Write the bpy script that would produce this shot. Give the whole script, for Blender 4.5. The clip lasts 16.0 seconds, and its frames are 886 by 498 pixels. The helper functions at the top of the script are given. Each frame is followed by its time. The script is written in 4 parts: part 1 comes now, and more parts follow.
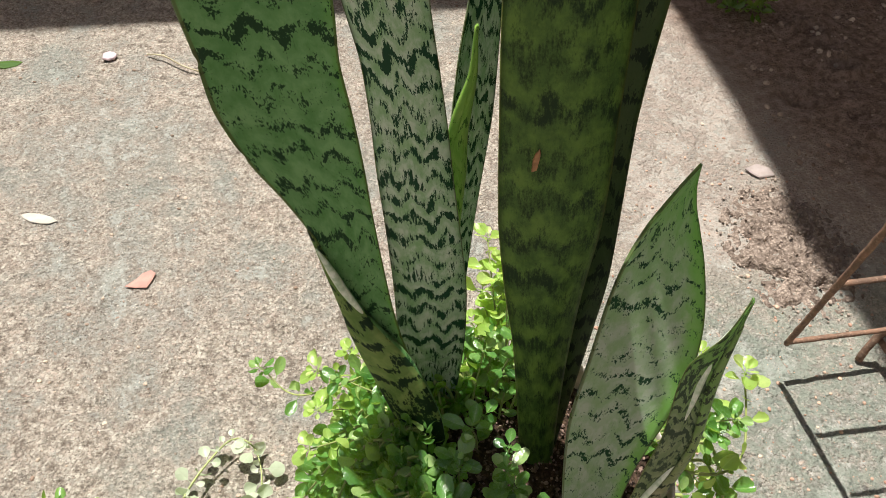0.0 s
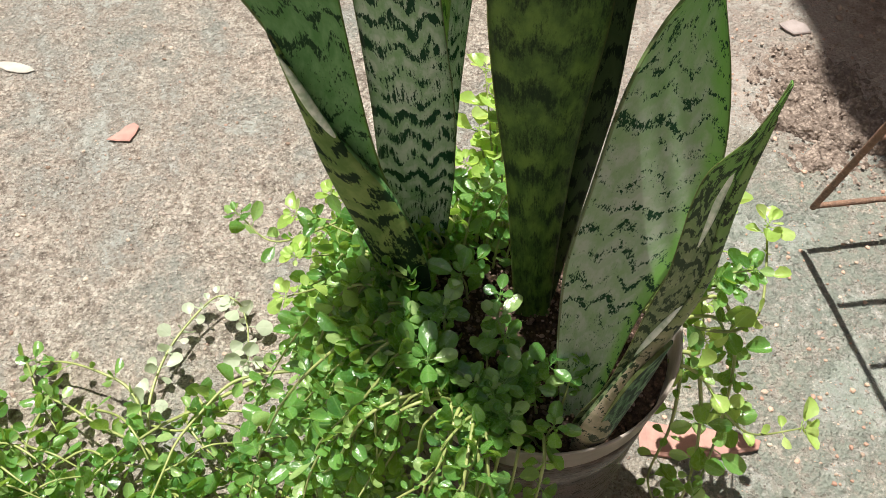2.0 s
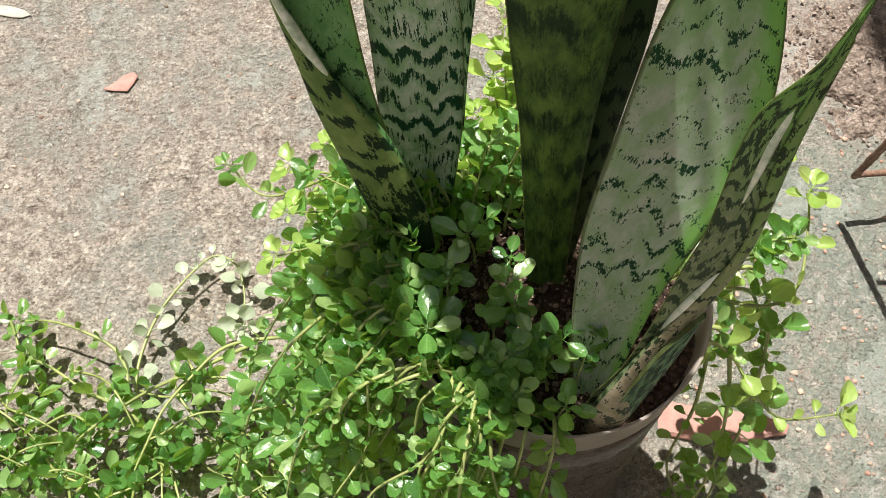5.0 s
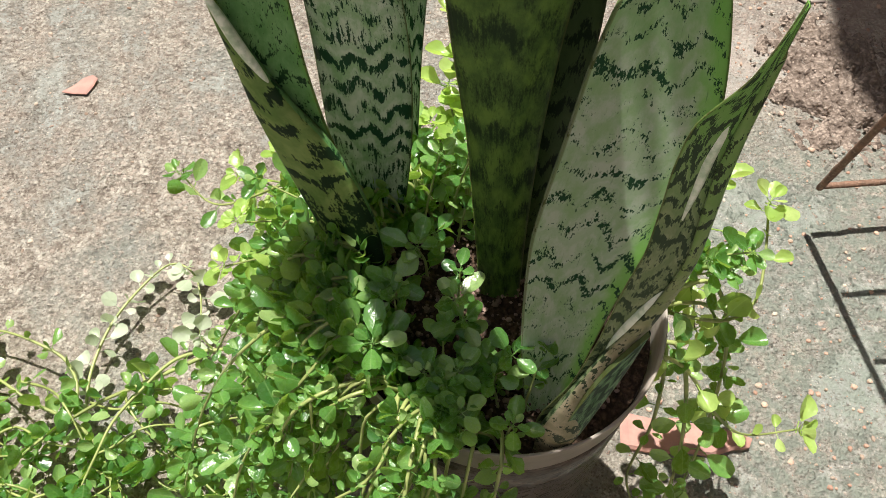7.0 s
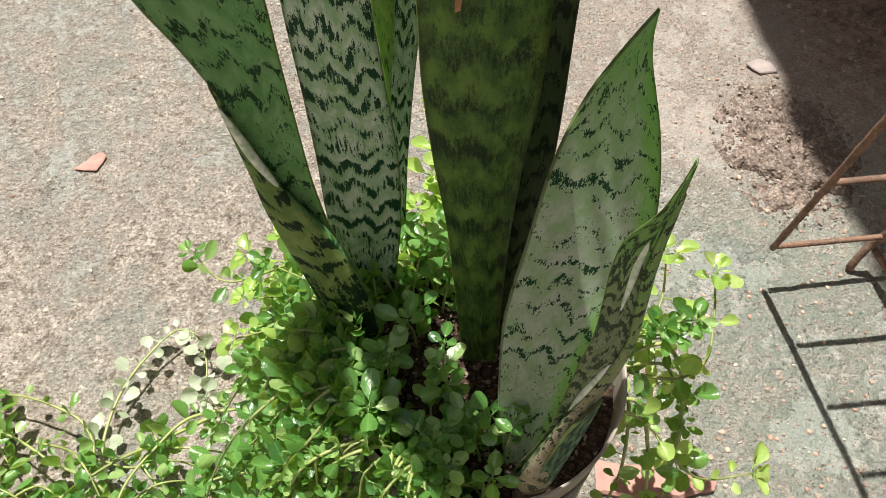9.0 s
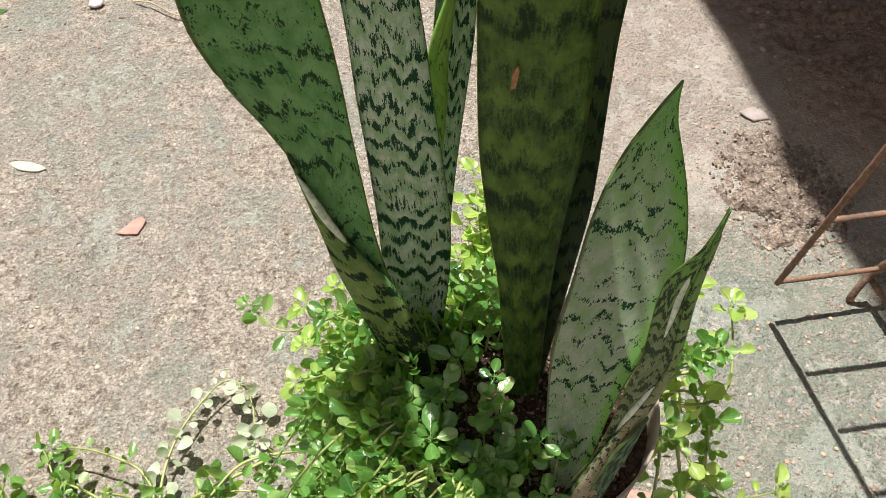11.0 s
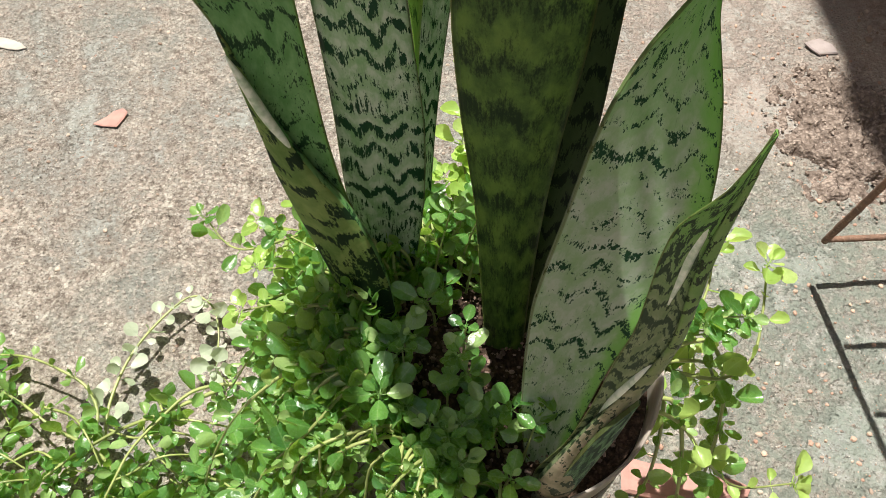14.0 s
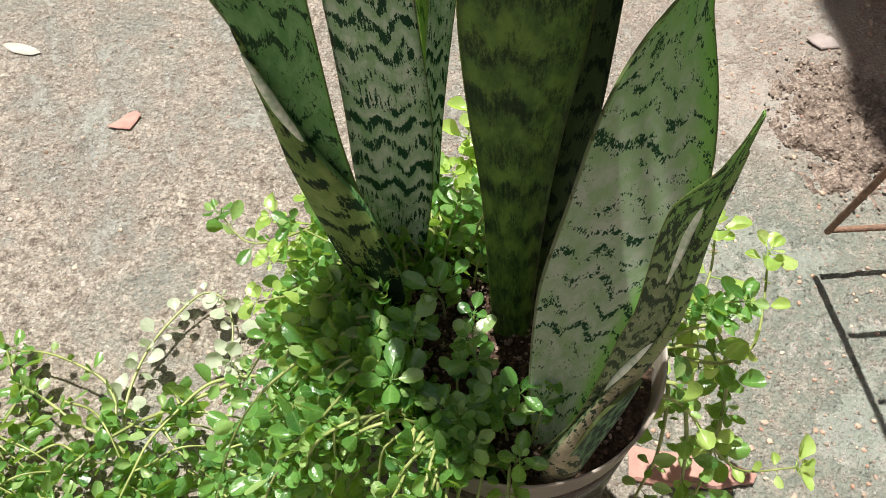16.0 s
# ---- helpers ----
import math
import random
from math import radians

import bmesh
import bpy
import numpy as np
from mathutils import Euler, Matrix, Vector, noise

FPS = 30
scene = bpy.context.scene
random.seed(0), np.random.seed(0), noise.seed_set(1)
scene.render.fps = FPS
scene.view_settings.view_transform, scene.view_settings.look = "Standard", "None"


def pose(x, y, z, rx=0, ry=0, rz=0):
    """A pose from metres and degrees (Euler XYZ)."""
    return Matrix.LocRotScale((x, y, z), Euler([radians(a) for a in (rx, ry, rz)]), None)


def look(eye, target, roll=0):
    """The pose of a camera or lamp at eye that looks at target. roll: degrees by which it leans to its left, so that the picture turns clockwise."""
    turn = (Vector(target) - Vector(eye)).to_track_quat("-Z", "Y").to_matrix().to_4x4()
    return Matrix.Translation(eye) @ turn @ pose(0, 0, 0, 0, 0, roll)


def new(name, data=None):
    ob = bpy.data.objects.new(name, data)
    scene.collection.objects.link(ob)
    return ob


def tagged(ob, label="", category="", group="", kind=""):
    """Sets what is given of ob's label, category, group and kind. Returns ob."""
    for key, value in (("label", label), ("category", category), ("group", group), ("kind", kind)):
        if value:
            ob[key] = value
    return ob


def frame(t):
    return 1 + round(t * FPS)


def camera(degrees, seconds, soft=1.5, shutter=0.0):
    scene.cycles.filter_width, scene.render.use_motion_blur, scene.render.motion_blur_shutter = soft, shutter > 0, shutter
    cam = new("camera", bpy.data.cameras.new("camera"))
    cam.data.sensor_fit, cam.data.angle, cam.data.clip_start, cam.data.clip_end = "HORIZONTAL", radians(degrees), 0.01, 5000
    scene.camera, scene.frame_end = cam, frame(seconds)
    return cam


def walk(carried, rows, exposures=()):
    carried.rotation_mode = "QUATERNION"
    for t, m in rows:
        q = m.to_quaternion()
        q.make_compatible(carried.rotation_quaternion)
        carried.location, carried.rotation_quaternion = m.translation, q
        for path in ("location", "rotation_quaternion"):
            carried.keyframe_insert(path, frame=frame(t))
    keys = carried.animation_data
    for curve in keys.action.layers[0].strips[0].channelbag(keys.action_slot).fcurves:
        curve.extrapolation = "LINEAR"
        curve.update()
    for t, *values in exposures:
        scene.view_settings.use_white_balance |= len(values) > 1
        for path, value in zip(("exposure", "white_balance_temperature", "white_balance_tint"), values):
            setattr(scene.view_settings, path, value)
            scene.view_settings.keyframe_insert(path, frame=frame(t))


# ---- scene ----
cam = camera(56.4, 16.0, soft=0.5)
PATH = [
    (0, (0.047, 0.044, 0.664), (0.054, 1.378, -0.826), 2.8),
    (0.5, (0.059, 0.02, 0.663), (0.082, 1.282, -0.888), 2.7),
    (1, (0.066, 0.026, 0.627), (0.077, 1.215, -0.981), 2.4),
    (1.5, (0.066, 0.041, 0.604), (0.056, 1.18, -1.04), 2.1),
    (2, (0.065, 0.053, 0.604), (0.042, 1.178, -1.048), 2.5),
    (2.5, (0.058, 0.06, 0.635), (0.024, 1.197, -1.01), 2.8),
    (3, (0.066, 0.062, 0.635), (0.013, 1.2, -1.009), 2.2),
    (3.5, (0.07, 0.068, 0.615), (-0.003, 1.186, -1.042), 1.3),
    (4, (0.069, 0.074, 0.593), (-0.015, 1.163, -1.082), 0.7),
    (4.2, (0.069, 0.072, 0.586), (-0.016, 1.146, -1.1), 0.7),
    (6.3, (0.078, 0.08, 0.553), (0.064, 1.142, -1.142), 4.7),
    (6.5, (0.079, 0.083, 0.555), (0.063, 1.15, -1.136), 4.6),
    (7, (0.086, 0.082, 0.559), (0.065, 1.159, -1.127), 4.3),
    (7.5, (0.079, 0.073, 0.572), (0.048, 1.168, -1.101), 3.5),
    (8, (0.072, 0.064, 0.605), (0.048, 1.183, -1.052), 3.6),
    (8.5, (0.077, 0.064, 0.603), (0.066, 1.206, -1.039), 3.9),
    (9, (0.086, 0.065, 0.615), (0.088, 1.229, -1.011), 4.3),
    (9.5, (0.082, 0.066, 0.611), (0.084, 1.245, -1.005), 4.0),
    (10, (0.073, 0.063, 0.621), (0.082, 1.293, -0.956), 3.1),
    (10.2, (0.063, 0.054, 0.642), (0.08, 1.318, -0.908), 2.7),
    (12.3, (0.0545, 0.0265, 0.654), (0.043, 1.255, -0.925), 2.65),
    (12.5, (0.0625, 0.0415, 0.634), (0.041, 1.248, -0.961), 3.25),
    (13, (0.0785, 0.0655, 0.599), (0.044, 1.220, -1.034), 4.35),
    (13.5, (0.0935, 0.0865, 0.586), (0.040, 1.213, -1.065), 4.45),
    (14, (0.0885, 0.0865, 0.585), (0.022, 1.196, -1.077), 4.15),
    (14.5, (0.0815, 0.0775, 0.585), (0.009, 1.180, -1.081), 3.85),
    (15, (0.0795, 0.0745, 0.589), (0.004, 1.182, -1.073), 3.65),
    (15.5, (0.0805, 0.0755, 0.594), (0.003, 1.189, -1.064), 3.35),
    (16, (0.0895, 0.0745, 0.592), (0.003, 1.186, -1.067), 2.65),
]
EXPOSURE = [(0.0, 0.66), (16.0, 0.66)]
walk(cam, [(t, look(eye, target, roll)) for t, eye, target, roll in PATH], EXPOSURE)

# ---------------------------------------------------------------- light
SUN_WAY = Vector((-0.18, 0.25, 1.0)).normalized()      # towards the sun
sun_data = bpy.data.lights.new("sun", "SUN")
sun_data.energy, sun_data.angle, sun_data.color = 5.0, radians(0.53), (1.0, 0.955, 0.88)
sun = new("sun", sun_data)
sun.matrix_world = look((0, 0, 8), tuple(Vector((0, 0, 8)) - SUN_WAY))

world = bpy.data.worlds.new("sky")
world.use_nodes = True
scene.world = world
sky = world.node_tree.nodes.new("ShaderNodeTexSky")
sky.sky_type, sky.sun_disc = "NISHITA", False
sky.dust_density, sky.ozone_density = 4.0, 0.6
sky.sun_elevation = math.asin(SUN_WAY.z)
sky.sun_rotation = math.atan2(SUN_WAY.x, SUN_WAY.y)
world.node_tree.links.new(sky.outputs[0], world.node_tree.nodes["Background"].inputs[0])
world.node_tree.nodes["Background"].inputs[1].default_value = 0.060


# ---------------------------------------------------------------- material helpers
class Nodes:
    """A short way to write node trees."""

    def __init__(self, name):
        self.mat = bpy.data.materials.new(name)
        self.mat.use_nodes = True
        self.tree = self.mat.node_tree
        self.bsdf = self.tree.nodes["Principled BSDF"]
        self.out = self.tree.nodes["Material Output"]

    def add(self, kind, **inputs):
        node = self.tree.nodes.new(kind)
        for key, value in inputs.items():
            self.feed(node.inputs[key.replace("_", " ")], value)
        return node

    def feed(self, socket, value):
        if isinstance(value, bpy.types.NodeSocket):
            self.tree.links.new(value, socket)
        else:
            socket.default_value = value

    def coords(self, which="Object"):
        return self.tree.nodes.new("ShaderNodeTexCoord").outputs[which]

    def scaled(self, vector, sx, sy, sz):
        node = self.add("ShaderNodeMapping", Vector=vector)
        node.inputs["Scale"].default_value = (sx, sy, sz)
        return node.outputs[0]

    def noise(self, vector, scale, detail=3.0, rough=0.55):
        node = self.add("ShaderNodeTexNoise", Vector=vector, Scale=scale, Detail=detail, Roughness=rough)
        return node.outputs[0]

    def voronoi(self, vector, scale, out="Distance"):
        return self.add("ShaderNodeTexVoronoi", Vector=vector, Scale=scale).outputs[out]

    def math(self, op, a, b=0.0, c=0.0):
        node = self.tree.nodes.new("ShaderNodeMath")
        node.operation = op
        for socket, value in zip(node.inputs, (a, b, c)):
            self.feed(socket, value)
        return node.outputs[0]

    def step(self, value, low, high, to_low=0.0, to_high=1.0):
        node = self.tree.nodes.new("ShaderNodeMapRange")
        node.interpolation_type = "SMOOTHSTEP"
        for socket, v in zip(node.inputs, (value, low, high, to_low, to_high)):
            self.feed(socket, v)
        return node.outputs[0]

    def mix(self, factor, a, b, blend="MIX"):
        node = self.tree.nodes.new("ShaderNodeMix")
        node.data_type, node.blend_type = "RGBA", blend
        self.feed(node.inputs[0], factor)
        for socket, v in ((node.inputs[6], a), (node.inputs[7], b)):
            self.feed(socket, (*v, 1.0) if isinstance(v, tuple) else v)
        return node.outputs[2]

    def bump(self, height, strength=0.4, distance=0.002):
        node = self.add("ShaderNodeBump", Height=height, Strength=strength, Distance=distance)
        self.tree.links.new(node.outputs[0], self.bsdf.inputs["Normal"])
        return node

    def base(self, colour, rough, **more):
        self.feed(self.bsdf.inputs["Base Color"], (*colour, 1.0) if isinstance(colour, tuple) else colour)
        self.feed(self.bsdf.inputs["Roughness"], rough)
        for key, value in more.items():
            self.feed(self.bsdf.inputs[key.replace("_", " ")], value)
        return self.mat


def concrete_material():
    """Old screed: a smooth grey skin, worn away in places to brown grit; bare earth beyond its edge."""
    m = Nodes("worn_concrete")
    p = m.coords()
    where = m.tree.nodes.new("ShaderNodeSeparateXYZ")
    m.feed(where.inputs[0], p)
    big = m.noise(p, 4.5, 5.0, 0.6)
    mid = m.noise(p, 19.0, 5.0, 0.65)
    relief = m.noise(p, 75.0, 7.0, 0.72)
    grit = m.noise(p, 230.0, 5.0, 0.7)
    dots = m.noise(p, 420.0, 2.0, 0.5)
    skin = m.math("ADD", m.math("MULTIPLY", big, 0.55), m.math("MULTIPLY", mid, 0.45))
    skin = m.math("ADD", skin, m.step(where.outputs[0], 0.12, 0.34, 0.0, 0.045))
    worn = m.step(m.math("ADD", skin, m.math("MULTIPLY", m.math("SUBTRACT", relief, 0.5), 0.5)), 0.66, 0.42)
    grey = m.mix(m.step(mid, 0.35, 0.68), (0.47, 0.455, 0.42), (0.36, 0.375, 0.345))
    grey = m.mix(m.step(grit, 0.36, 0.60, 0.8, 0.0), grey, (0.25, 0.225, 0.195))
    bare = m.mix(m.step(relief, 0.36, 0.62), (0.25, 0.205, 0.165), (0.62, 0.545, 0.455))
    bare = m.mix(m.step(grit, 0.50, 0.66, 0.0, 0.7), bare, (0.70, 0.635, 0.55))
    bare = m.mix(m.step(m.noise(p, 33.0, 3.0), 0.52, 0.66, 0.0, 0.4), bare, (0.46, 0.365, 0.30))
    colour = m.mix(m.math("MULTIPLY", worn, 0.9), grey, bare)
    grain = m.voronoi(p, 250.0)
    cell = m.tree.nodes.new("ShaderNodeSeparateXYZ")
    m.feed(cell.inputs[0], m.voronoi(p, 250.0, "Color"))
    small = m.voronoi(p, 560.0)
    lone = m.tree.nodes.new("ShaderNodeSeparateXYZ")
    m.feed(lone.inputs[0], m.voronoi(p, 560.0, "Color"))
    shown = m.math("MULTIPLY", m.step(m.math("ADD", worn, m.math("MULTIPLY", cell.outputs[0], 0.55)), 0.62, 0.86), m.step(grain, 0.60, 0.42))
    chipping = m.mix(m.step(cell.outputs[1], 0.1, 0.8), (0.42, 0.355, 0.295), (0.80, 0.735, 0.64))
    chipping = m.mix(m.step(cell.outputs[2], 0.72, 0.80, 0.0, 0.6), chipping, (0.62, 0.46, 0.39))
    colour = m.mix(m.math("MULTIPLY", shown, m.step(relief, 0.38, 0.62, 0.12, 0.62)), colour, chipping)
    crumbs = m.math("MULTIPLY", m.step(lone.outputs[0], 0.70, 0.78), m.step(small, 0.55, 0.35))
    colour = m.mix(m.math("MULTIPLY", crumbs, 0.65), colour, m.mix(m.step(lone.outputs[1], 0.3, 0.7), (0.17, 0.125, 0.10), (0.78, 0.70, 0.61)))
    joints = m.math("MULTIPLY", m.step(grain, 0.42, 0.62), m.step(worn, 0.3, 0.8))
    colour = m.mix(m.math("MULTIPLY", joints, m.step(grit, 0.35, 0.6, 0.45, 0.05)), colour, (0.17, 0.13, 0.105))
    stones = m.step(m.noise(p, 150.0, 1.0, 0.4), 0.70, 0.76, 0.0, 0.75)
    colour = m.mix(stones, colour, m.mix(m.step(mid, 0.4, 0.6), (0.66, 0.59, 0.51), (0.46, 0.29, 0.22)))
    # Low pits go near black: their shade is put into the colour.
    pit_shade = m.step(m.math("ADD", m.math("MULTIPLY", relief, 0.6), m.math("MULTIPLY", grit, 0.4)), 0.40, 0.345)
    colour = m.mix(m.math("MULTIPLY", pit_shade, 0.9), colour, (0.06, 0.048, 0.040))
    blots = m.step(m.noise(p, 27.0, 2.0, 0.5), 0.735, 0.775, 0.0, 0.7)
    colour = m.mix(blots, colour, (0.10, 0.085, 0.085))
    moss = m.step(m.noise(p, 9.0, 4.0, 0.6), 0.50, 0.66, 0.0, 0.6)
    colour = m.mix(m.math("MULTIPLY", moss, m.step(grit, 0.66, 0.44)), colour, (0.315, 0.345, 0.31))
    colour = m.mix(m.step(dots, 0.57, 0.70, 0.0, 0.6), colour, (0.15, 0.125, 0.105))
    film = m.step(m.math("ADD", where.outputs[0], m.math("MULTIPLY", m.math("SUBTRACT", m.noise(p, 6.0, 4.0, 0.6), 0.5), 0.5)), 0.08, 0.30, 0.0, 0.78)
    film = m.math("MULTIPLY", film, m.step(m.math("ADD", where.outputs[1], m.math("MULTIPLY", mid, 0.16)), 0.76, 0.60))
    colour = m.mix(m.math("MULTIPLY", film, m.step(relief, 0.62, 0.42)), colour, (0.285, 0.325, 0.275))
    far = m.math("ADD", where.outputs[1], m.math("MULTIPLY", m.math("SUBTRACT", big, 0.5), 0.3))
    dust = m.math("MULTIPLY", m.step(far, 0.56, 0.72), m.step(where.outputs[0], 0.10, 0.30))
    colour = m.mix(m.math("MULTIPLY", dust, m.step(relief, 0.66, 0.40, 0.15, 0.7)), colour, (0.47, 0.385, 0.335))
    edge = m.math("ADD", m.math("MULTIPLY", where.outputs[0], 0.82), m.math("MULTIPLY", where.outputs[1], 0.42))
    edge = m.math("ADD", edge, m.math("MULTIPLY", mid, 0.18))
    earth = m.step(edge, 0.80, 0.92)
    soil = m.mix(m.step(relief, 0.38, 0.62), (0.21, 0.15, 0.118), (0.44, 0.325, 0.262))
    colour = m.mix(earth, colour, soil)
    colour = m.mix(1.0, colour, (0.945, 0.958, 0.962), "MULTIPLY")
    rough_part = m.math("MAXIMUM", worn, earth)
    height = m.math("ADD", m.math("MULTIPLY", relief, m.step(rough_part, 0.0, 1.0, 0.6, 1.4)), m.math("MULTIPLY", grit, m.step(rough_part, 0.0, 1.0, 0.5, 0.8)))
    height = m.math("ADD", height, m.math("MULTIPLY", stones, 0.25))
    height = m.math("ADD", height, m.math("MULTIPLY", m.math("MULTIPLY", shown, m.math("SUBTRACT", 0.65, grain)), m.step(cell.outputs[0], 0.0, 1.0, 0.1, 0.6)))
    height = m.math("ADD", height, m.math("MULTIPLY", crumbs, 0.10))
    m.bump(height, 1.0, 0.0075)
    return m.base(colour, 0.92, Specular_IOR_Level=0.25)


def earth_material(name, dark, light, scale=140.0):
    m = Nodes(name)
    p = m.coords()
    n = m.noise(p, scale, 4.0, 0.65)
    c = m.noise(p, scale * 0.2, 3.0)
    colour = m.mix(m.step(n, 0.3, 0.7), dark, light)
    colour = m.mix(m.step(c, 0.45, 0.7, 0.0, 0.5), colour, dark)
    lump = m.voronoi(p, scale * 2.2)
    colour = m.mix(m.step(lump, 0.35, 0.65, 0.0, 0.6), colour, dark)
    m.bump(m.math("SUBTRACT", n, m.math("MULTIPLY", lump, 0.5)), 0.9, 0.004)
    return m.base(colour, 0.95, Specular_IOR_Level=0.2)


def stone_material(name, dark, light):
    m = Nodes(name)
    info = m.tree.nodes.new("ShaderNodeNewGeometry").outputs["Random Per Island"]
    n = m.noise(m.coords(), 300.0, 3.0)
    colour = m.mix(info, dark, light)
    colour = m.mix(m.step(n, 0.4, 0.75, 0.0, 0.5), colour, dark)
    m.bump(n, 0.5, 0.001)
    return m.base(colour, 0.9)


def blade_material(name, pale, mid, dark, period, cover, gloss=0.36, green_glow=0.0, blur=0.06, tall=0.42, speckle=0.44, base=0.0, side_from=0.62, patchy=0.75, tip=None):
    """A snake plant's blade: pale ground with ragged dark cross bands. UV: across -1..1 and along in metres."""
    m = Nodes(name)
    uv = m.tree.nodes.new("ShaderNodeUVMap")
    split = m.tree.nodes.new("ShaderNodeSeparateXYZ")
    m.feed(split.inputs[0], uv.outputs[0])
    u, v = split.outputs[0], split.outputs[1]
    plane = m.scaled(uv.outputs[0], 0.03, 1.0, 1.0)
    wob = m.noise(plane, 48.0, 3.0, 0.6)
    jag = m.math("PINGPONG", m.math("ADD", m.math("MULTIPLY", u, 1.6), m.math("MULTIPLY", m.noise(plane, 20.0, 2.0), 1.5)), 0.6)
    chevron = m.math("MULTIPLY", jag, 0.013)
    along = m.math("ADD", m.math("SUBTRACT", v, chevron), m.math("MULTIPLY", wob, 0.020))
    band = m.math("SINE", m.math("MULTIPLY", along, 2 * math.pi / period))
    streak = m.noise(m.scaled(uv.outputs[0], 0.034, tall, 1.0), 420.0, 4.0, 0.65)
    patch = m.noise(m.scaled(uv.outputs[0], 0.03, 0.8, 1.0), 85.0, 2.0, 0.6)
    weight = m.step(m.noise(m.scaled(uv.outputs[0], 0.004, 1.0, 1.0), 34.0, 1.0), 0.34, 0.66, 0.04, 0.20)
    level = m.math("ADD", m.math("MULTIPLY", band, weight), m.math("ADD", m.math("MULTIPLY", streak, 0.85), m.math("MULTIPLY", patch, patchy)))
    speck = m.noise(m.scaled(uv.outputs[0], 0.034, 0.65, 1.0), 1100.0, 2.0, 0.6)
    level = m.math("ADD", level, m.math("MULTIPLY", m.math("SUBTRACT", speck, 0.5), speckle))
    # Dark bands cover more of the blade towards its lower end.
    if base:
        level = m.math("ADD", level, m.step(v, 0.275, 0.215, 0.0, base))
    mask = m.step(level, 0.885 - cover - 0.5 * (blur - 0.06), 0.885 - cover + 0.5 * (blur + 0.06))
    soft = m.noise(m.scaled(uv.outputs[0], 0.03, 0.8, 1.0), 75.0, 6.0, 0.72)
    ground = m.mix(m.step(soft, 0.35, 0.68), pale, mid)
    wash = m.step(m.math("SINE", m.math("MULTIPLY", m.math("ADD", along, 0.004), 2 * math.pi / period)), 0.0, 1.0, 0.0, 0.45)
    ground = m.mix(wash, ground, mid)
    # Green right margin, with light glowing through the leaf put into its colour.
    if green_glow:
        side = m.step(m.math("ADD", u, m.math("MULTIPLY", soft, 0.35)), side_from, side_from + 0.4, 0.0, green_glow)
        ground = m.mix(side, ground, (0.17, 0.43, 0.06))
    if tip:
        ground = m.mix(m.step(m.math("ADD", v, m.math("MULTIPLY", soft, 0.03)), tip[0], tip[1], 0.0, 0.8), ground, tip[2])
    fleck = m.step(m.noise(m.scaled(uv.outputs[0], 0.03, 0.12, 1.0), 900.0, 2.0), 0.66, 0.74, 0.0, 0.35)
    ground = m.mix(fleck, ground, dark)
    colour = m.mix(mask, ground, dark)
    rim = m.step(m.math("ABSOLUTE", u), 0.955, 0.985)
    colour = m.mix(m.math("MULTIPLY", rim, 0.7), colour, (0.09, 0.10, 0.03))
    m.bump(m.noise(m.scaled(uv.outputs[0], 0.03, 0.04, 1.0), 600.0, 2.0), 0.12, 0.0006)
    m.base(colour, m.step(soft, 0.3, 0.7, gloss, gloss + 0.14), Specular_IOR_Level=0.15)
    m.bsdf.inputs["Subsurface Weight"].default_value = 0.1
    m.bsdf.inputs["Subsurface Radius"].default_value = (0.6, 1.0, 0.25)
    m.bsdf.inputs["Subsurface Scale"].default_value = 0.002
    return m.mat


def herb_material(name, dark, mid, bright, gloss=0.2, through_colour=(0.52, 0.78, 0.08), thin=0.42):
    """Small thin glossy leaves, each of its own green: light comes through them."""
    m = Nodes(name)
    rnd = m.tree.nodes.new("ShaderNodeObjectInfo").outputs["Random"]
    p = m.coords()
    n = m.noise(p, 2.6, 3.0)
    colour = m.mix(m.step(rnd, 0.0, 0.55), dark, mid)
    colour = m.mix(m.step(rnd, 0.62, 1.0), colour, bright)
    colour = m.mix(m.step(n, 0.35, 0.7, 0.0, 0.45), colour, dark)
    where = m.tree.nodes.new("ShaderNodeSeparateXYZ")
    m.feed(where.inputs[0], p)
    across = m.math("ABSOLUTE", where.outputs[0])
    vein = m.step(across, 0.035, 0.012, 0.0, 0.3)
    colour = m.mix(vein, colour, bright)
    m.base(colour, m.step(n, 0.3, 0.7, gloss, gloss + 0.16), Specular_IOR_Level=0.75)
    light = m.add("ShaderNodeBsdfTranslucent", Color=m.mix(0.65, colour, through_colour))
    both = m.tree.nodes.new("ShaderNodeMixShader")
    both.inputs[0].default_value = thin
    m.tree.links.new(m.bsdf.outputs[0], both.inputs[1])
    m.tree.links.new(light.outputs[0], both.inputs[2])
    m.tree.links.new(both.outputs[0], m.out.inputs[0])
    m.bump(m.noise(p, 3.5, 2.0), 0.4, 0.0012)
    return m.mat


def stem_material():
    m = Nodes("herb_stem")
    n = m.noise(m.coords(), 60.0, 3.0)
    return m.base(m.mix(m.step(n, 0.4, 0.65), (0.34, 0.39, 0.14), (0.20, 0.24, 0.075)), 0.4)


def rust_material():
    m = Nodes("rusty_iron")
    p = m.coords()
    n = m.noise(p, 70.0, 4.0, 0.65)
    g = m.noise(p, 420.0, 3.0)
    colour = m.mix(m.step(n, 0.35, 0.65), (0.26, 0.15, 0.10), (0.15, 0.095, 0.068))
    colour = m.mix(m.step(g, 0.5, 0.75, 0.0, 0.6), colour, (0.42, 0.30, 0.22))
    m.bump(g, 0.7, 0.0015)
    return m.base(colour, 0.85, Metallic=0.15)


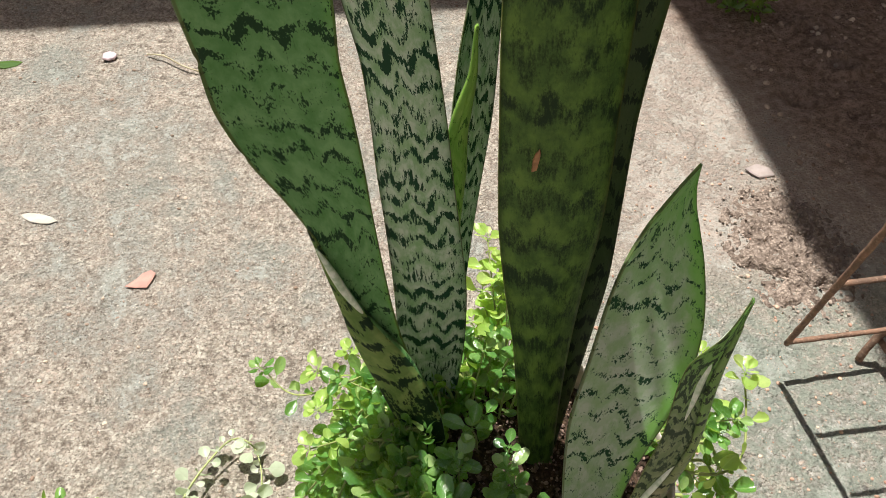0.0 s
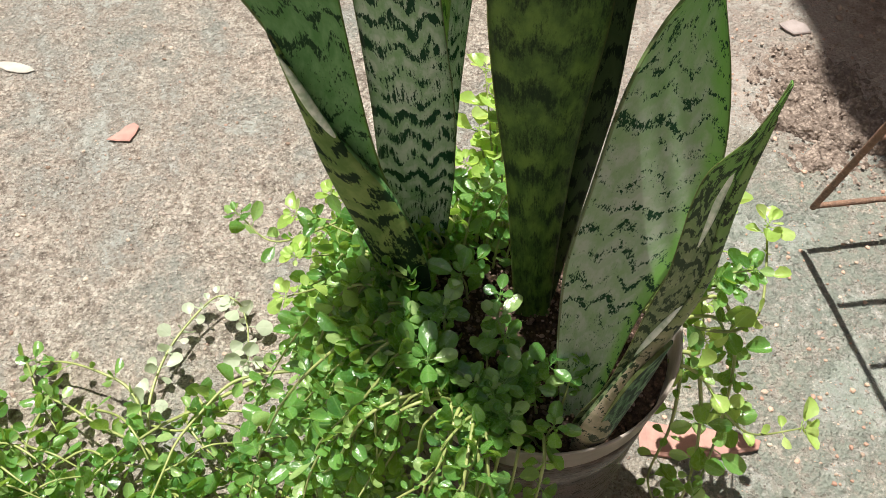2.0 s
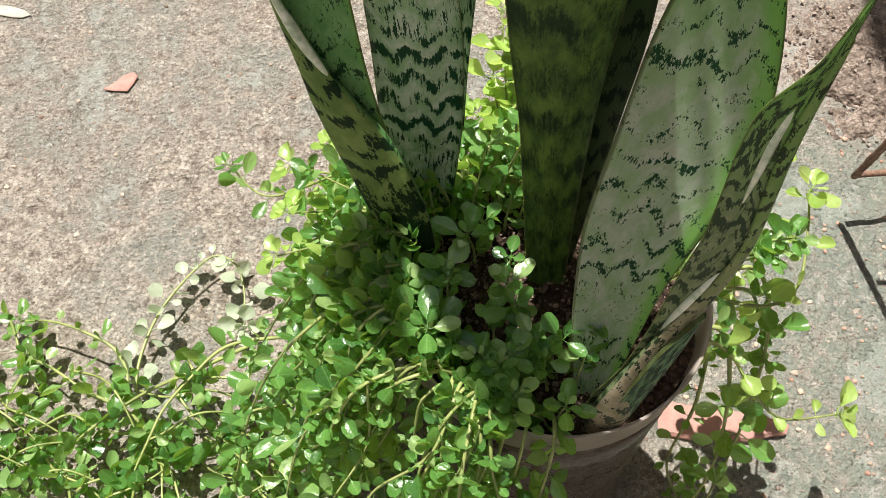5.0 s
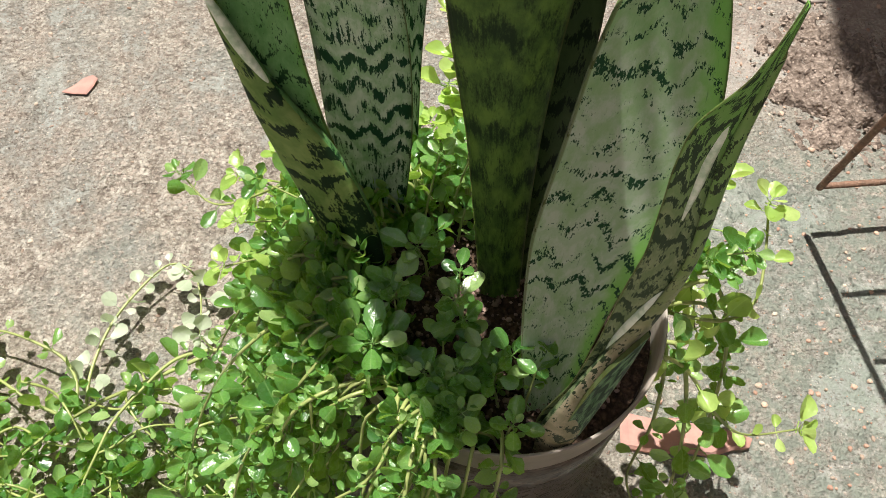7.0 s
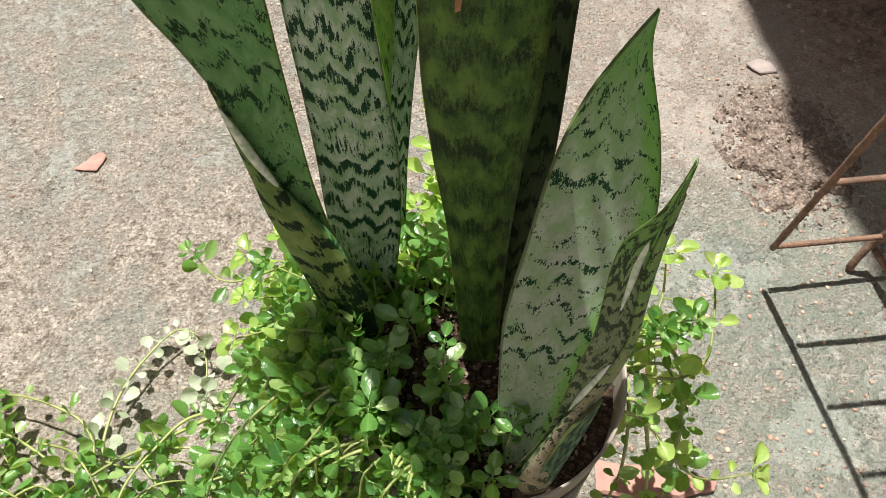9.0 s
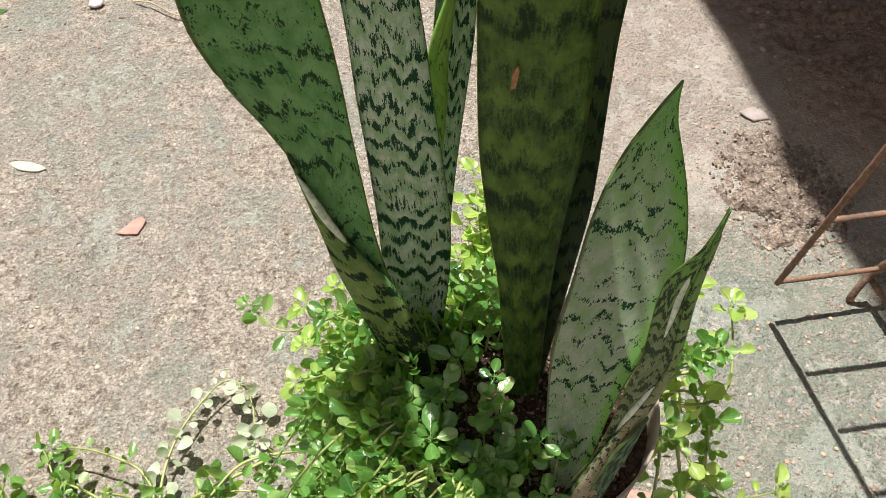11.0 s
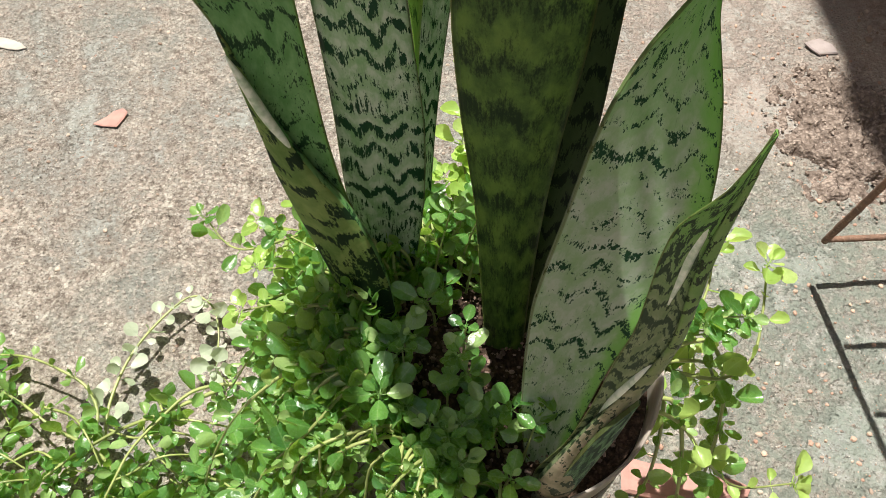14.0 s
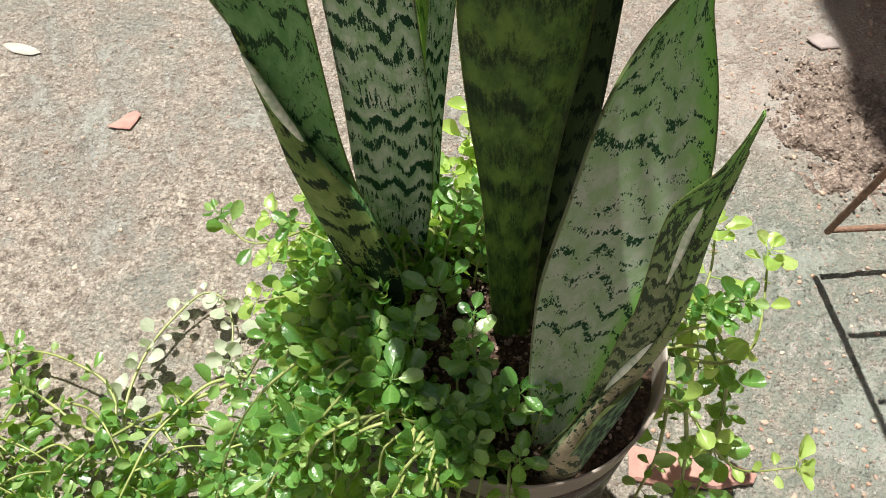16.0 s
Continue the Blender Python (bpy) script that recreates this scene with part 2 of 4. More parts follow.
def pot_material():
    m = Nodes("cloudy_plastic")
    p = m.coords()
    streak = m.noise(m.scaled(p, 1.0, 1.0, 2.2), 34.0, 5.0, 0.7)
    fine = m.noise(m.scaled(p, 1.0, 1.0, 3.0), 160.0, 3.0)
    colour = m.mix(m.step(streak, 0.38, 0.64), (0.095, 0.07, 0.055), (0.030, 0.022, 0.018))
    colour = m.mix(m.step(fine, 0.55, 0.72, 0.0, 0.35), colour, (0.34, 0.295, 0.25))
    return m.base(colour, m.step(fine, 0.3, 0.7, 0.22, 0.42), Specular_IOR_Level=0.5)


def rim_material():
    m = Nodes("cloudy_plastic_rim")
    n = m.noise(m.scaled(m.coords(), 1.0, 1.0, 3.0), 40.0, 3.0)
    colour = m.mix(m.step(n, 0.4, 0.7), (0.52, 0.47, 0.42), (0.36, 0.31, 0.27))
    m.base(colour, 0.3)
    thin = m.add("ShaderNodeBsdfTranslucent", Color=(0.7, 0.65, 0.58, 1.0))
    both = m.tree.nodes.new("ShaderNodeMixShader")
    both.inputs[0].default_value = 0.35
    m.tree.links.new(m.bsdf.outputs[0], both.inputs[1])
    m.tree.links.new(thin.outputs[0], both.inputs[2])
    m.tree.links.new(both.outputs[0], m.out.inputs[0])
    return m.mat


def plain_material(name, a, b, scale=30.0, rough=0.85):
    m = Nodes(name)
    n = m.noise(m.coords(), scale, 4.0, 0.6)
    m.bump(n, 0.3, 0.002)
    return m.base(m.mix(m.step(n, 0.35, 0.68), a, b), rough)


CONCRETE = concrete_material()
SOIL = earth_material("potting_soil", (0.025, 0.017, 0.012), (0.12, 0.075, 0.05), 220.0)
MUD = earth_material("dried_mud", (0.13, 0.10, 0.082), (0.42, 0.345, 0.29), 130.0)
PEBBLE = stone_material("small_stones", (0.22, 0.15, 0.11), (0.62, 0.52, 0.42))
REDDISH = stone_material("reddish_stones", (0.34, 0.20, 0.145), (0.58, 0.43, 0.33))
CLOD = stone_material("mud_clods", (0.17, 0.13, 0.105), (0.46, 0.38, 0.32))
CRUMB = stone_material("soil_crumbs", (0.05, 0.032, 0.025), (0.32, 0.22, 0.18))
BRICK = plain_material("red_brick", (0.50, 0.265, 0.22), (0.36, 0.21, 0.18), 90.0)
CHIP = plain_material("fallen_chip", (0.37, 0.315, 0.30), (0.30, 0.255, 0.24), 80.0)
PETAL = plain_material("pale_petal", (0.46, 0.43, 0.38), (0.38, 0.35, 0.30), 90.0, 0.6)
PINK = plain_material("pink_petal", (0.56, 0.44, 0.47), (0.46, 0.36, 0.39), 120.0, 0.6)
RUST = rust_material()
POT = pot_material()
RIM = rim_material()
STEM = stem_material()
PLASTER = plain_material("wall_plaster", (0.66, 0.56, 0.45), (0.56, 0.47, 0.38), 8.0)
SHEET = plain_material("roof_sheet", (0.20, 0.18, 0.17), (0.14, 0.12, 0.11), 12.0)
HERB = herb_material("herb_leaf", (0.045, 0.150, 0.038), (0.140, 0.330, 0.075), (0.40, 0.57, 0.22))
# Lit copy of the herb leaf: full sun put into a paler young green.
HERB_YOUNG_LIT = herb_material("herb_leaf_young_lit", (0.31, 0.49, 0.11), (0.45, 0.64, 0.17), (0.58, 0.73, 0.29), 0.25, (0.74, 0.94, 0.18), 0.5)
HERB_PALE = herb_material("herb_leaf_pale", (0.48, 0.57, 0.40), (0.62, 0.70, 0.54), (0.74, 0.79, 0.66), 0.3, (0.60, 0.74, 0.40))
WEED = herb_material("weed_leaf", (0.05, 0.11, 0.03), (0.09, 0.18, 0.04), (0.14, 0.25, 0.06))
DRY = plain_material("dry_twig", (0.46, 0.42, 0.28), (0.36, 0.31, 0.20), 70.0)
BLADE_GREEN = blade_material("blade_green", (0.17, 0.33, 0.13), (0.085, 0.22, 0.065), (0.010, 0.042, 0.014), 0.0150, 0.13, green_glow=0.9, tall=0.7, speckle=0.55, side_from=0.98, patchy=0.5)
BLADE_PALE = blade_material("blade_silver", (0.47, 0.56, 0.45), (0.20, 0.36, 0.17), (0.008, 0.046, 0.020), 0.0132, 0.125, tall=0.26, speckle=0.45, patchy=0.6)
BLADE_OLIVE = blade_material("blade_olive", (0.108, 0.190, 0.038), (0.044, 0.092, 0.021), (0.012, 0.030, 0.010), 0.024, 0.03, blur=0.36)
# The leaf behind stands in shade, put here into a darker green.
BLADE_SHADED = blade_material("blade_shaded", (0.050, 0.078, 0.030), (0.036, 0.062, 0.022), (0.008, 0.018, 0.008), 0.016, 0.04)
BLADE_BROAD = blade_material("blade_broad", (0.41, 0.47, 0.375), (0.24, 0.37, 0.19), (0.010, 0.050, 0.020), 0.0125, 0.135, green_glow=0.8, tall=0.95, speckle=0.55, patchy=0.42, tip=(0.35, 0.45, (0.13, 0.36, 0.06)))
BLADE_CURL = blade_material("blade_curl", (0.36, 0.31, 0.22), (0.20, 0.19, 0.11), (0.022, 0.036, 0.016), 0.0100, 0.03, tall=0.9, tip=(0.29, 0.40, (0.13, 0.27, 0.06)))
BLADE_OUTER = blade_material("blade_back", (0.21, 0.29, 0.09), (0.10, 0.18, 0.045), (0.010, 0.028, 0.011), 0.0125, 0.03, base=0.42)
BLADE_INNER = blade_material("blade_inside", (0.23, 0.27, 0.15), (0.13, 0.18, 0.08), (0.022, 0.044, 0.018), 0.0095, 0.09, tall=0.8, tip=(0.37, 0.44, (0.14, 0.32, 0.06)))
BLADE_FLANK = blade_material("blade_flank", (0.12, 0.22, 0.11), (0.030, 0.085, 0.032), (0.008, 0.030, 0.014), 0.016, 0.13)
BLADE_YOUNG = blade_material("blade_young", (0.26, 0.42, 0.09), (0.16, 0.34, 0.05), (0.05, 0.13, 0.02), 0.013, -0.04)


# ---------------------------------------------------------------- mesh helpers
def mesh_of(name, verts, faces, material, smooth=True, uvs=None):
    me = bpy.data.meshes.new(name)
    me.from_pydata([tuple(v) for v in verts], [], faces)
    me.materials.append(material)
    if smooth:
        me.polygons.foreach_set("use_smooth", [True] * len(me.polygons))
    if uvs is not None:
        layer = me.uv_layers.new(name="UVMap")
        index = np.empty(len(me.loops), dtype=np.int32)
        me.loops.foreach_get("vertex_index", index)
        layer.data.foreach_set("uv", np.asarray(uvs, dtype=np.float32)[index].ravel())
    me.update()
    return me


def part(name, mesh, parent, label="", m=None):
    ob = new(name, mesh)
    ob.parent = parent
    if m is not None:
        ob.matrix_basis = m
    if label:
        ob["label"] = label
    return ob


def smooth_rows(rows, count):
    """A smooth run through a few rows of numbers, evenly in the first one."""
    rows = np.asarray(sorted(rows), dtype=float)
    t = rows[:, 0]
    slope = np.gradient(rows[:, 1:], t, axis=0)
    out = []
    for z in np.linspace(t[0], t[-1], count):
        i = min(max(int(np.searchsorted(t, z)) - 1, 0), len(t) - 2)
        h = t[i + 1] - t[i]
        s = (z - t[i]) / h
        a, b = rows[i, 1:], rows[i + 1, 1:]
        ma, mb = slope[i] * h, slope[i + 1] * h
        lin = a + (b - a) * s
        cub = (2 * s ** 3 - 3 * s ** 2 + 1) * a + (s ** 3 - 2 * s ** 2 + s) * ma + (3 * s ** 2 - 2 * s ** 3) * b + (s ** 3 - s ** 2) * mb
        out.append((z, *(0.75 * cub + 0.25 * lin)))
    return np.array(out)


def tube(points, radii, sides=6, wobble=0.0, rng=None):
    """A round rod along points."""
    pts = [Vector(p) for p in points]
    verts, faces = [], []
    side = Vector((0.37, 0.61, 0.7)).normalized()
    for i, p in enumerate(pts):
        way = (pts[min(i + 1, len(pts) - 1)] - pts[max(i - 1, 0)]).normalized()
        a = way.cross(side)
        a = a.normalized() if a.length > 1e-4 else way.orthogonal().normalized()
        b = way.cross(a)
        r = radii[i] if hasattr(radii, "__len__") else radii
        for k in range(sides):
            w = 2 * math.pi * k / sides
            rr = r * (1 + (rng.uniform(-wobble, wobble) if rng else 0.0))
            verts.append(p + (a * math.cos(w) + b * math.sin(w)) * rr)
    for i in range(len(pts) - 1):
        for k in range(sides):
            j = (k + 1) % sides
            faces.append((i * sides + k, i * sides + j, (i + 1) * sides + j, (i + 1) * sides + k))
    faces.append(tuple(range(sides))[::-1])
    faces.append(tuple(len(verts) - sides + k for k in range(sides)))
    return verts, faces


def spline(points, step):
    """Points at even steps on a smooth line through the given ones."""
    p = [Vector(q) for q in points]
    p = [p[0] * 2 - p[1]] + p + [p[-1] * 2 - p[-2]]
    out = []
    for i in range(1, len(p) - 2):
        n = max(2, int((p[i + 1] - p[i]).length / step))
        for k in range(n):
            t = k / n
            out.append(0.5 * (2 * p[i] + (p[i + 1] - p[i - 1]) * t + (2 * p[i - 1] - 5 * p[i] + 4 * p[i + 1] - p[i + 2]) * t * t
                              + (3 * p[i] - p[i - 1] - 3 * p[i + 1] + p[i + 2]) * t ** 3))
    out.append(p[-2])
    return out


# ---------------------------------------------------------------- ground
RINGS = [(0.565, 1.093, 0.028), (0.585, 1.010, 0.027), (0.585, 0.900, 0.034), (0.66, 0.83, 0.03)]


PITS = [(-0.283, 0.538, 0.006), (-0.198, 0.470, 0.006), (-0.300, 0.505, 0.008), (-0.255, 0.432, 0.006), (-0.10, 0.52, 0.005), (0.02, 0.62, 0.005)]


def ground_height(x, y):
    h = 0.0022 * noise.noise(Vector((x * 9, y * 9, 0))) + 0.0012 * noise.noise(Vector((x * 34, y * 34, 3)))
    h += 0.0011 * noise.noise(Vector((x * 95, y * 95, 7))) + 0.0006 * noise.noise(Vector((x * 160, y * 160, 8)))
    earth = min(max((0.82 * x + 0.42 * y - 0.78) / 0.12, 0.0), 1.0)
    if earth > 0 and abs(x) < 3 and abs(y) < 3:
        h += earth * (0.004 * noise.noise(Vector((x * 28, y * 28, 5))) + 0.003 * noise.noise(Vector((x * 70, y * 70, 9))))
    for cx, cy, r in RINGS:
        d = math.hypot(x - cx, y - cy) / r
        if d < 2:
            h += 0.009 * math.exp(-((d - 0.85) / 0.28) ** 2) - 0.012 * math.exp(-(d / 0.4) ** 2)
    for cx, cy, r in PITS:
        d = math.hypot(x - cx, (y - cy) * 0.8) / r
        if d < 2:
            h -= 0.007 * math.exp(-d * d * 1.2) * (1.0 + 0.6 * noise.noise(Vector((x * 180, y * 180, 2))))
    d = math.hypot((x - 0.517) / 0.026, (y - 0.935) / 0.018)
    if d < 2:
        h -= 0.022 * math.exp(-d * d * 1.4)
    return h


def build_ground():
    near_x = np.arange(-0.85, 0.95, 0.0045)
    near_y = np.arange(0.05, 1.45, 0.0045)
    far = np.array([0.05, 0.15, 0.4, 1.0, 2.5, 6.0, 15.0, 40.0, 120.0, 400.0])
    xs = np.concatenate([near_x[0] - far[::-1], near_x, near_x[-1] + far])
    ys = np.concatenate([near_y[0] - far[::-1], near_y, near_y[-1] + far])
    verts = [(x, y, ground_height(x, y) - 0.001) for y in ys for x in xs]
    n = len(xs)
    faces = [(j * n + i, j * n + i + 1, (j + 1) * n + i + 1, (j + 1) * n + i) for j in range(len(ys) - 1) for i in range(n - 1)]
    tagged(new("ground", mesh_of("ground", verts, faces, CONCRETE)), "worn concrete yard with exposed grit and bare earth", "ground", kind="structure")


build_ground()


def build_box(name, corner, along, size, height, z, material, label):
    """A plain slab or wall: a corner, the way of its length, length and depth, height from z."""
    a = Vector((*along, 0)).normalized()
    b = Vector((-a.y, a.x, 0))
    c = Vector((*corner, z))
    base = [c, c + a * size[0], c + a * size[0] + b * size[1], c + b * size[1]]
    verts = base + [v + Vector((0, 0, height)) for v in base]
    faces = [(3, 2, 1, 0), (4, 5, 6, 7), (0, 1, 5, 4), (1, 2, 6, 5), (2, 3, 7, 6), (3, 0, 4, 7)]
    return tagged(new(name, mesh_of(name, verts, faces, material, False)), label, name.split("_")[0], kind="structure")


# an unseen roof round the yard's opening, added so its edges draw the shade on the ground
ROOF = 2.3
SHIFT = Vector((SUN_WAY.x / SUN_WAY.z, SUN_WAY.y / SUN_WAY.z)) * ROOF
corner = Vector((0.365, 1.185)) + SHIFT
side_way = Vector((0.17, -1.0)).normalized()


def build_roof():
    rng = random.Random(5)
    edge = [corner + side_way * s + Vector((-side_way.y, side_way.x)) * (rng.uniform(-0.012, 0.012) if s > 0 else 0) for s in np.arange(0.0, 3.2, 0.07)]
    outer = [p + Vector((2.2, 0.37)) for p in edge]
    verts, faces = [], []
    for z in (ROOF, ROOF + 0.04):
        verts += [(p.x, p.y, z) for p in edge] + [(p.x, p.y, z) for p in outer]
    n = len(edge)
    for i in range(n - 1):
        faces += [(i, i + 1, n + i + 1, n + i), (2 * n + i, 3 * n + i, 3 * n + i + 1, 2 * n + i + 1), (i, 2 * n + i, 2 * n + i + 1, i + 1)]
    tagged(new("roof_side", mesh_of("roof_side", verts, faces, SHEET, False)), "unseen dark sheet roof beside the yard's opening, added for its shade", "roof", kind="structure")


build_roof()
build_box("roof_far", tuple(corner - Vector((3.0, 0.51))), (1.0, 0.17), (5.3, 1.6), 0.04, ROOF + 0.05, SHEET, "unseen dark sheet roof over the yard's far side, added for its shade")
# unseen walls added to close the yard; warm plaster bounces light into the shade
build_box("wall_far", (-3.0, 2.6), (1.0, 0.0), (6.0, 0.2), 2.9, -0.02, PLASTER, "unseen plain plastered wall added behind the yard")
build_box("wall_east", (2.3, 2.6), (0.0, -1.0), (5.4, 0.2), 2.9, -0.02, PLASTER, "unseen plain plastered wall added beside the yard")
build_box("wall_west", (-2.6, -2.8), (0.0, 1.0), (5.4, 0.2), 2.2, -0.02, PLASTER, "unseen plain plastered wall added beside the yard")
build_box("wall_south", (-2.6, -2.8), (1.0, 0.0), (5.1, 0.2), 2.2, -0.02, PLASTER, "unseen plain plastered wall added behind the yard")

# ---------------------------------------------------------------- pot
POT_X, POT_Y, POT_Z, POT_R = 0.1130, 0.2750, 0.220, 0.0768


def lathe(profile, sides=72):
    verts, faces = [], []
    for r, z in profile:
        verts += [(r * math.cos(2 * math.pi * k / sides), r * math.sin(2 * math.pi * k / sides), z) for k in range(sides)]
    for i in range(len(profile) - 1):
        for k in range(sides):
            j = (k + 1) % sides
            faces.append((i * sides + k, i * sides + j, (i + 1) * sides + j, (i + 1) * sides + k))
    return verts, faces


pot = new("plastic_pot")
pot.location = (POT_X, POT_Y, 0.012)
H = POT_Z - 0.012
v, f = lathe([(0.002, 0.0), (0.070, 0.0), (0.0735, 0.003), (0.0745, 0.012), (0.0738, H * 0.4), (0.0745, H * 0.42), (0.0742, H * 0.7), (0.0748, H * 0.72), (0.0746, H - 0.026), (0.0732, H - 0.026), (0.0725, H * 0.42), (0.0715, 0.004), (0.002, 0.004)])
part("body", mesh_of("pot_body", v, f, POT), pot)
v, f = lathe([(0.0748, H - 0.0262), (0.0756, H - 0.024), (0.0762, H - 0.004), (0.0772, H - 0.0010), (0.0768, H), (0.0757, H - 0.0005), (0.0750, H - 0.004), (0.0746, H - 0.0255)])
part("rim", mesh_of("pot_rim", v, f, RIM), pot, "pale translucent plastic rim")
tagged(pot, "cloudy plastic pot with pale rim, full of soil", "plant pot")


def build_soil():
    verts, faces = [(0, 0, -0.018)], []
    rings, sides = 14, 56
    for i in range(1, rings + 1):
        r = 0.0735 * i / rings
        for k in range(sides):
            w = 2 * math.pi * k / sides
            x, y = r * math.cos(w), r * math.sin(w)
            z = -0.019 + 0.008 * noise.noise(Vector((x * 40, y * 40, 1))) + 0.004 * noise.noise(Vector((x * 120, y * 120, 4)))
            verts.append((x, y, z))
    faces += [(0, 1 + k, 1 + (k + 1) % sides) for k in range(sides)]
    for i in range(rings - 1):
        for k in range(sides):
            j = (k + 1) % sides
            faces.append((1 + i * sides + k, 1 + (i + 1) * sides + k, 1 + (i + 1) * sides + j, 1 + i * sides + j))
    ob = new("potting_soil", mesh_of("potting_soil", verts, faces, SOIL))
    ob.location = (POT_X, POT_Y, POT_Z)
    tagged(ob, "dark crumbly potting soil filling the pot", "soil", kind="stuff")


build_soil()


def lumps(name, spots, material, label, category, seed):
    """Many small uneven stones in one mesh. spots: x, y, z, size."""
    rng = random.Random(seed)
    bm = bmesh.new()
    bmesh.ops.create_icosphere(bm, subdivisions=1, radius=1.0)
    shape = [v.co.copy() for v in bm.verts]
    cells = [tuple(v.index for v in fc.verts) for fc in bm.faces]
    bm.free()
    verts, faces = [], []
    for x, y, z, s in spots:
        turn = Euler((rng.uniform(0, 6), rng.uniform(0, 6), rng.uniform(0, 6))).to_matrix()
        sx, sy, sz = (s * rng.uniform(0.6, 1.2), s * rng.uniform(0.6, 1.2), s * rng.uniform(0.45, 0.85))
        start = len(verts)
        for c in shape:
            d = turn @ (c * rng.uniform(0.8, 1.15))
            verts.append((x + d.x * sx, y + d.y * sy, z + d.z * sz))
        faces += [tuple(start + i for i in cell) for cell in cells]
    return tagged(new(name, mesh_of(name, verts, faces, material, False)), label, category, kind="stuff")


rng = random.Random(11)
spots = []
for _ in range(1500):
    w, r = rng.uniform(0, 6.283), 0.066 * math.sqrt(rng.random())
    s = 0.0005 + 0.0013 * rng.random() ** 2
    spots.append((POT_X + r * math.cos(w), POT_Y + r * math.sin(w), POT_Z - 0.017 + rng.uniform(0, 0.005), s))
lumps("soil_crumbs", spots, CRUMB, "reddish soil crumbs and grit on the potting soil", "soil", 3)

# ---------------------------------------------------------------- snake plant
plant = new("snake_plant")
plant.location = (POT_X, POT_Y, POT_Z - 0.02)


def build_blade(rows, material, bow=0.1, side="left", thick=0.0022, count=110, label="", wave=0.0, outer=None):
    """A stiff blade. rows: height, left edge, right edge, depth, and how far the margin is folded over the front."""
    run = smooth_rows(rows, count)
    fold_n, bend_n, main_n = 7, 4, 15
    sheet, uvs = [], []
    for z, xl, xr, y, fold in run:
        w = max(xr - xl, 0.0006)
        fold = max(fold, 0.0)
        gap = min(0.007, fold * 0.45)
        lip = min(0.0045, fold * 0.4)
        line = []
        for k in range(3):
            line.append((fold - lip * 0.25 * (1 - k / 3), -gap + lip * (1 - k / 3)))
        for k in range(fold_n):
            s = k / (fold_n - 1)
            line.append((fold * (1 - s), -gap * (1.0 + 0.25 * math.sin(s * math.pi))))
        for k in range(1, bend_n + 1):
            a = math.pi * k / (bend_n + 1)
            line.append((-gap * 0.12 * math.sin(a), -gap * 0.5 * (1 + math.cos(a))))
        for k in range(main_n):
            s = k / (main_n - 1)
            line.append((w * s, bow * w * (0.5 - 2 * (s - 0.5) ** 2)))
        length = np.concatenate([[0], np.cumsum([math.hypot(b[0] - a[0], b[1] - a[1]) for a, b in zip(line, line[1:])])])
        row = []
        for k, (dx, dy) in enumerate(line):
            x = xl + dx if side == "left" else xr - dx
            ripple = wave * math.sin(z * 70 + dx * 40) * abs(2 * k / len(line) - 1)
            row.append(Vector((x, y + dy + ripple, z)))
            u = 2 * length[k] / max(length[-1], 1e-6) - 1
            uvs.append((u if side == "left" else -u, z))
        sheet.append(row)
    n = len(sheet[0])
    verts, faces = [], []
    normals = []
    for j, row in enumerate(sheet):
        for i in range(n):
            du = row[min(i + 1, n - 1)] - row[max(i - 1, 0)]
            dv = sheet[min(j + 1, count - 1)][i] - sheet[max(j - 1, 0)][i]
            nn = du.cross(dv)
            normals.append(nn.normalized() if nn.length > 1e-12 else Vector((0, -1, 0)))
    flat = [p for row in sheet for p in row]
    base = plant.location
    for sign in (1, -1):
        for k, p in enumerate(flat):
            i = k % n
            edge = min(i, n - 1 - i) / 4
            t = thick * (0.25 + 0.75 * min(edge, 1.0)) * 0.5
            verts.append(p + normals[k] * (sign * t) - base)
    total = len(flat)
    for j in range(count - 1):
        for i in range(n - 1):
            q = (j * n + i, j * n + i + 1, (j + 1) * n + i + 1, (j + 1) * n + i)
            faces.append(q)
            faces.append(tuple(total + a for a in reversed(q)))
        for i in (0, n - 1):
            a, b = j * n + i, (j + 1) * n + i
            faces.append((a, b, total + b, total + a) if i == 0 else (b, a, total + a, total + b))
    for j in (0, count - 1):
        for i in range(n - 1):
            a, b = j * n + i, j * n + i + 1
            faces.append((b, a, total + a, total + b) if j == 0 else (a, b, total + b, total + a))
    me = mesh_of("blade", verts, faces, material, True, uvs + uvs)
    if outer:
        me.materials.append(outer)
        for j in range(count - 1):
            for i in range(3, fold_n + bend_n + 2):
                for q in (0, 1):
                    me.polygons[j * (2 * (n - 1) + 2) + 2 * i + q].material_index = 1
    return part("leaf", me, plant, label)


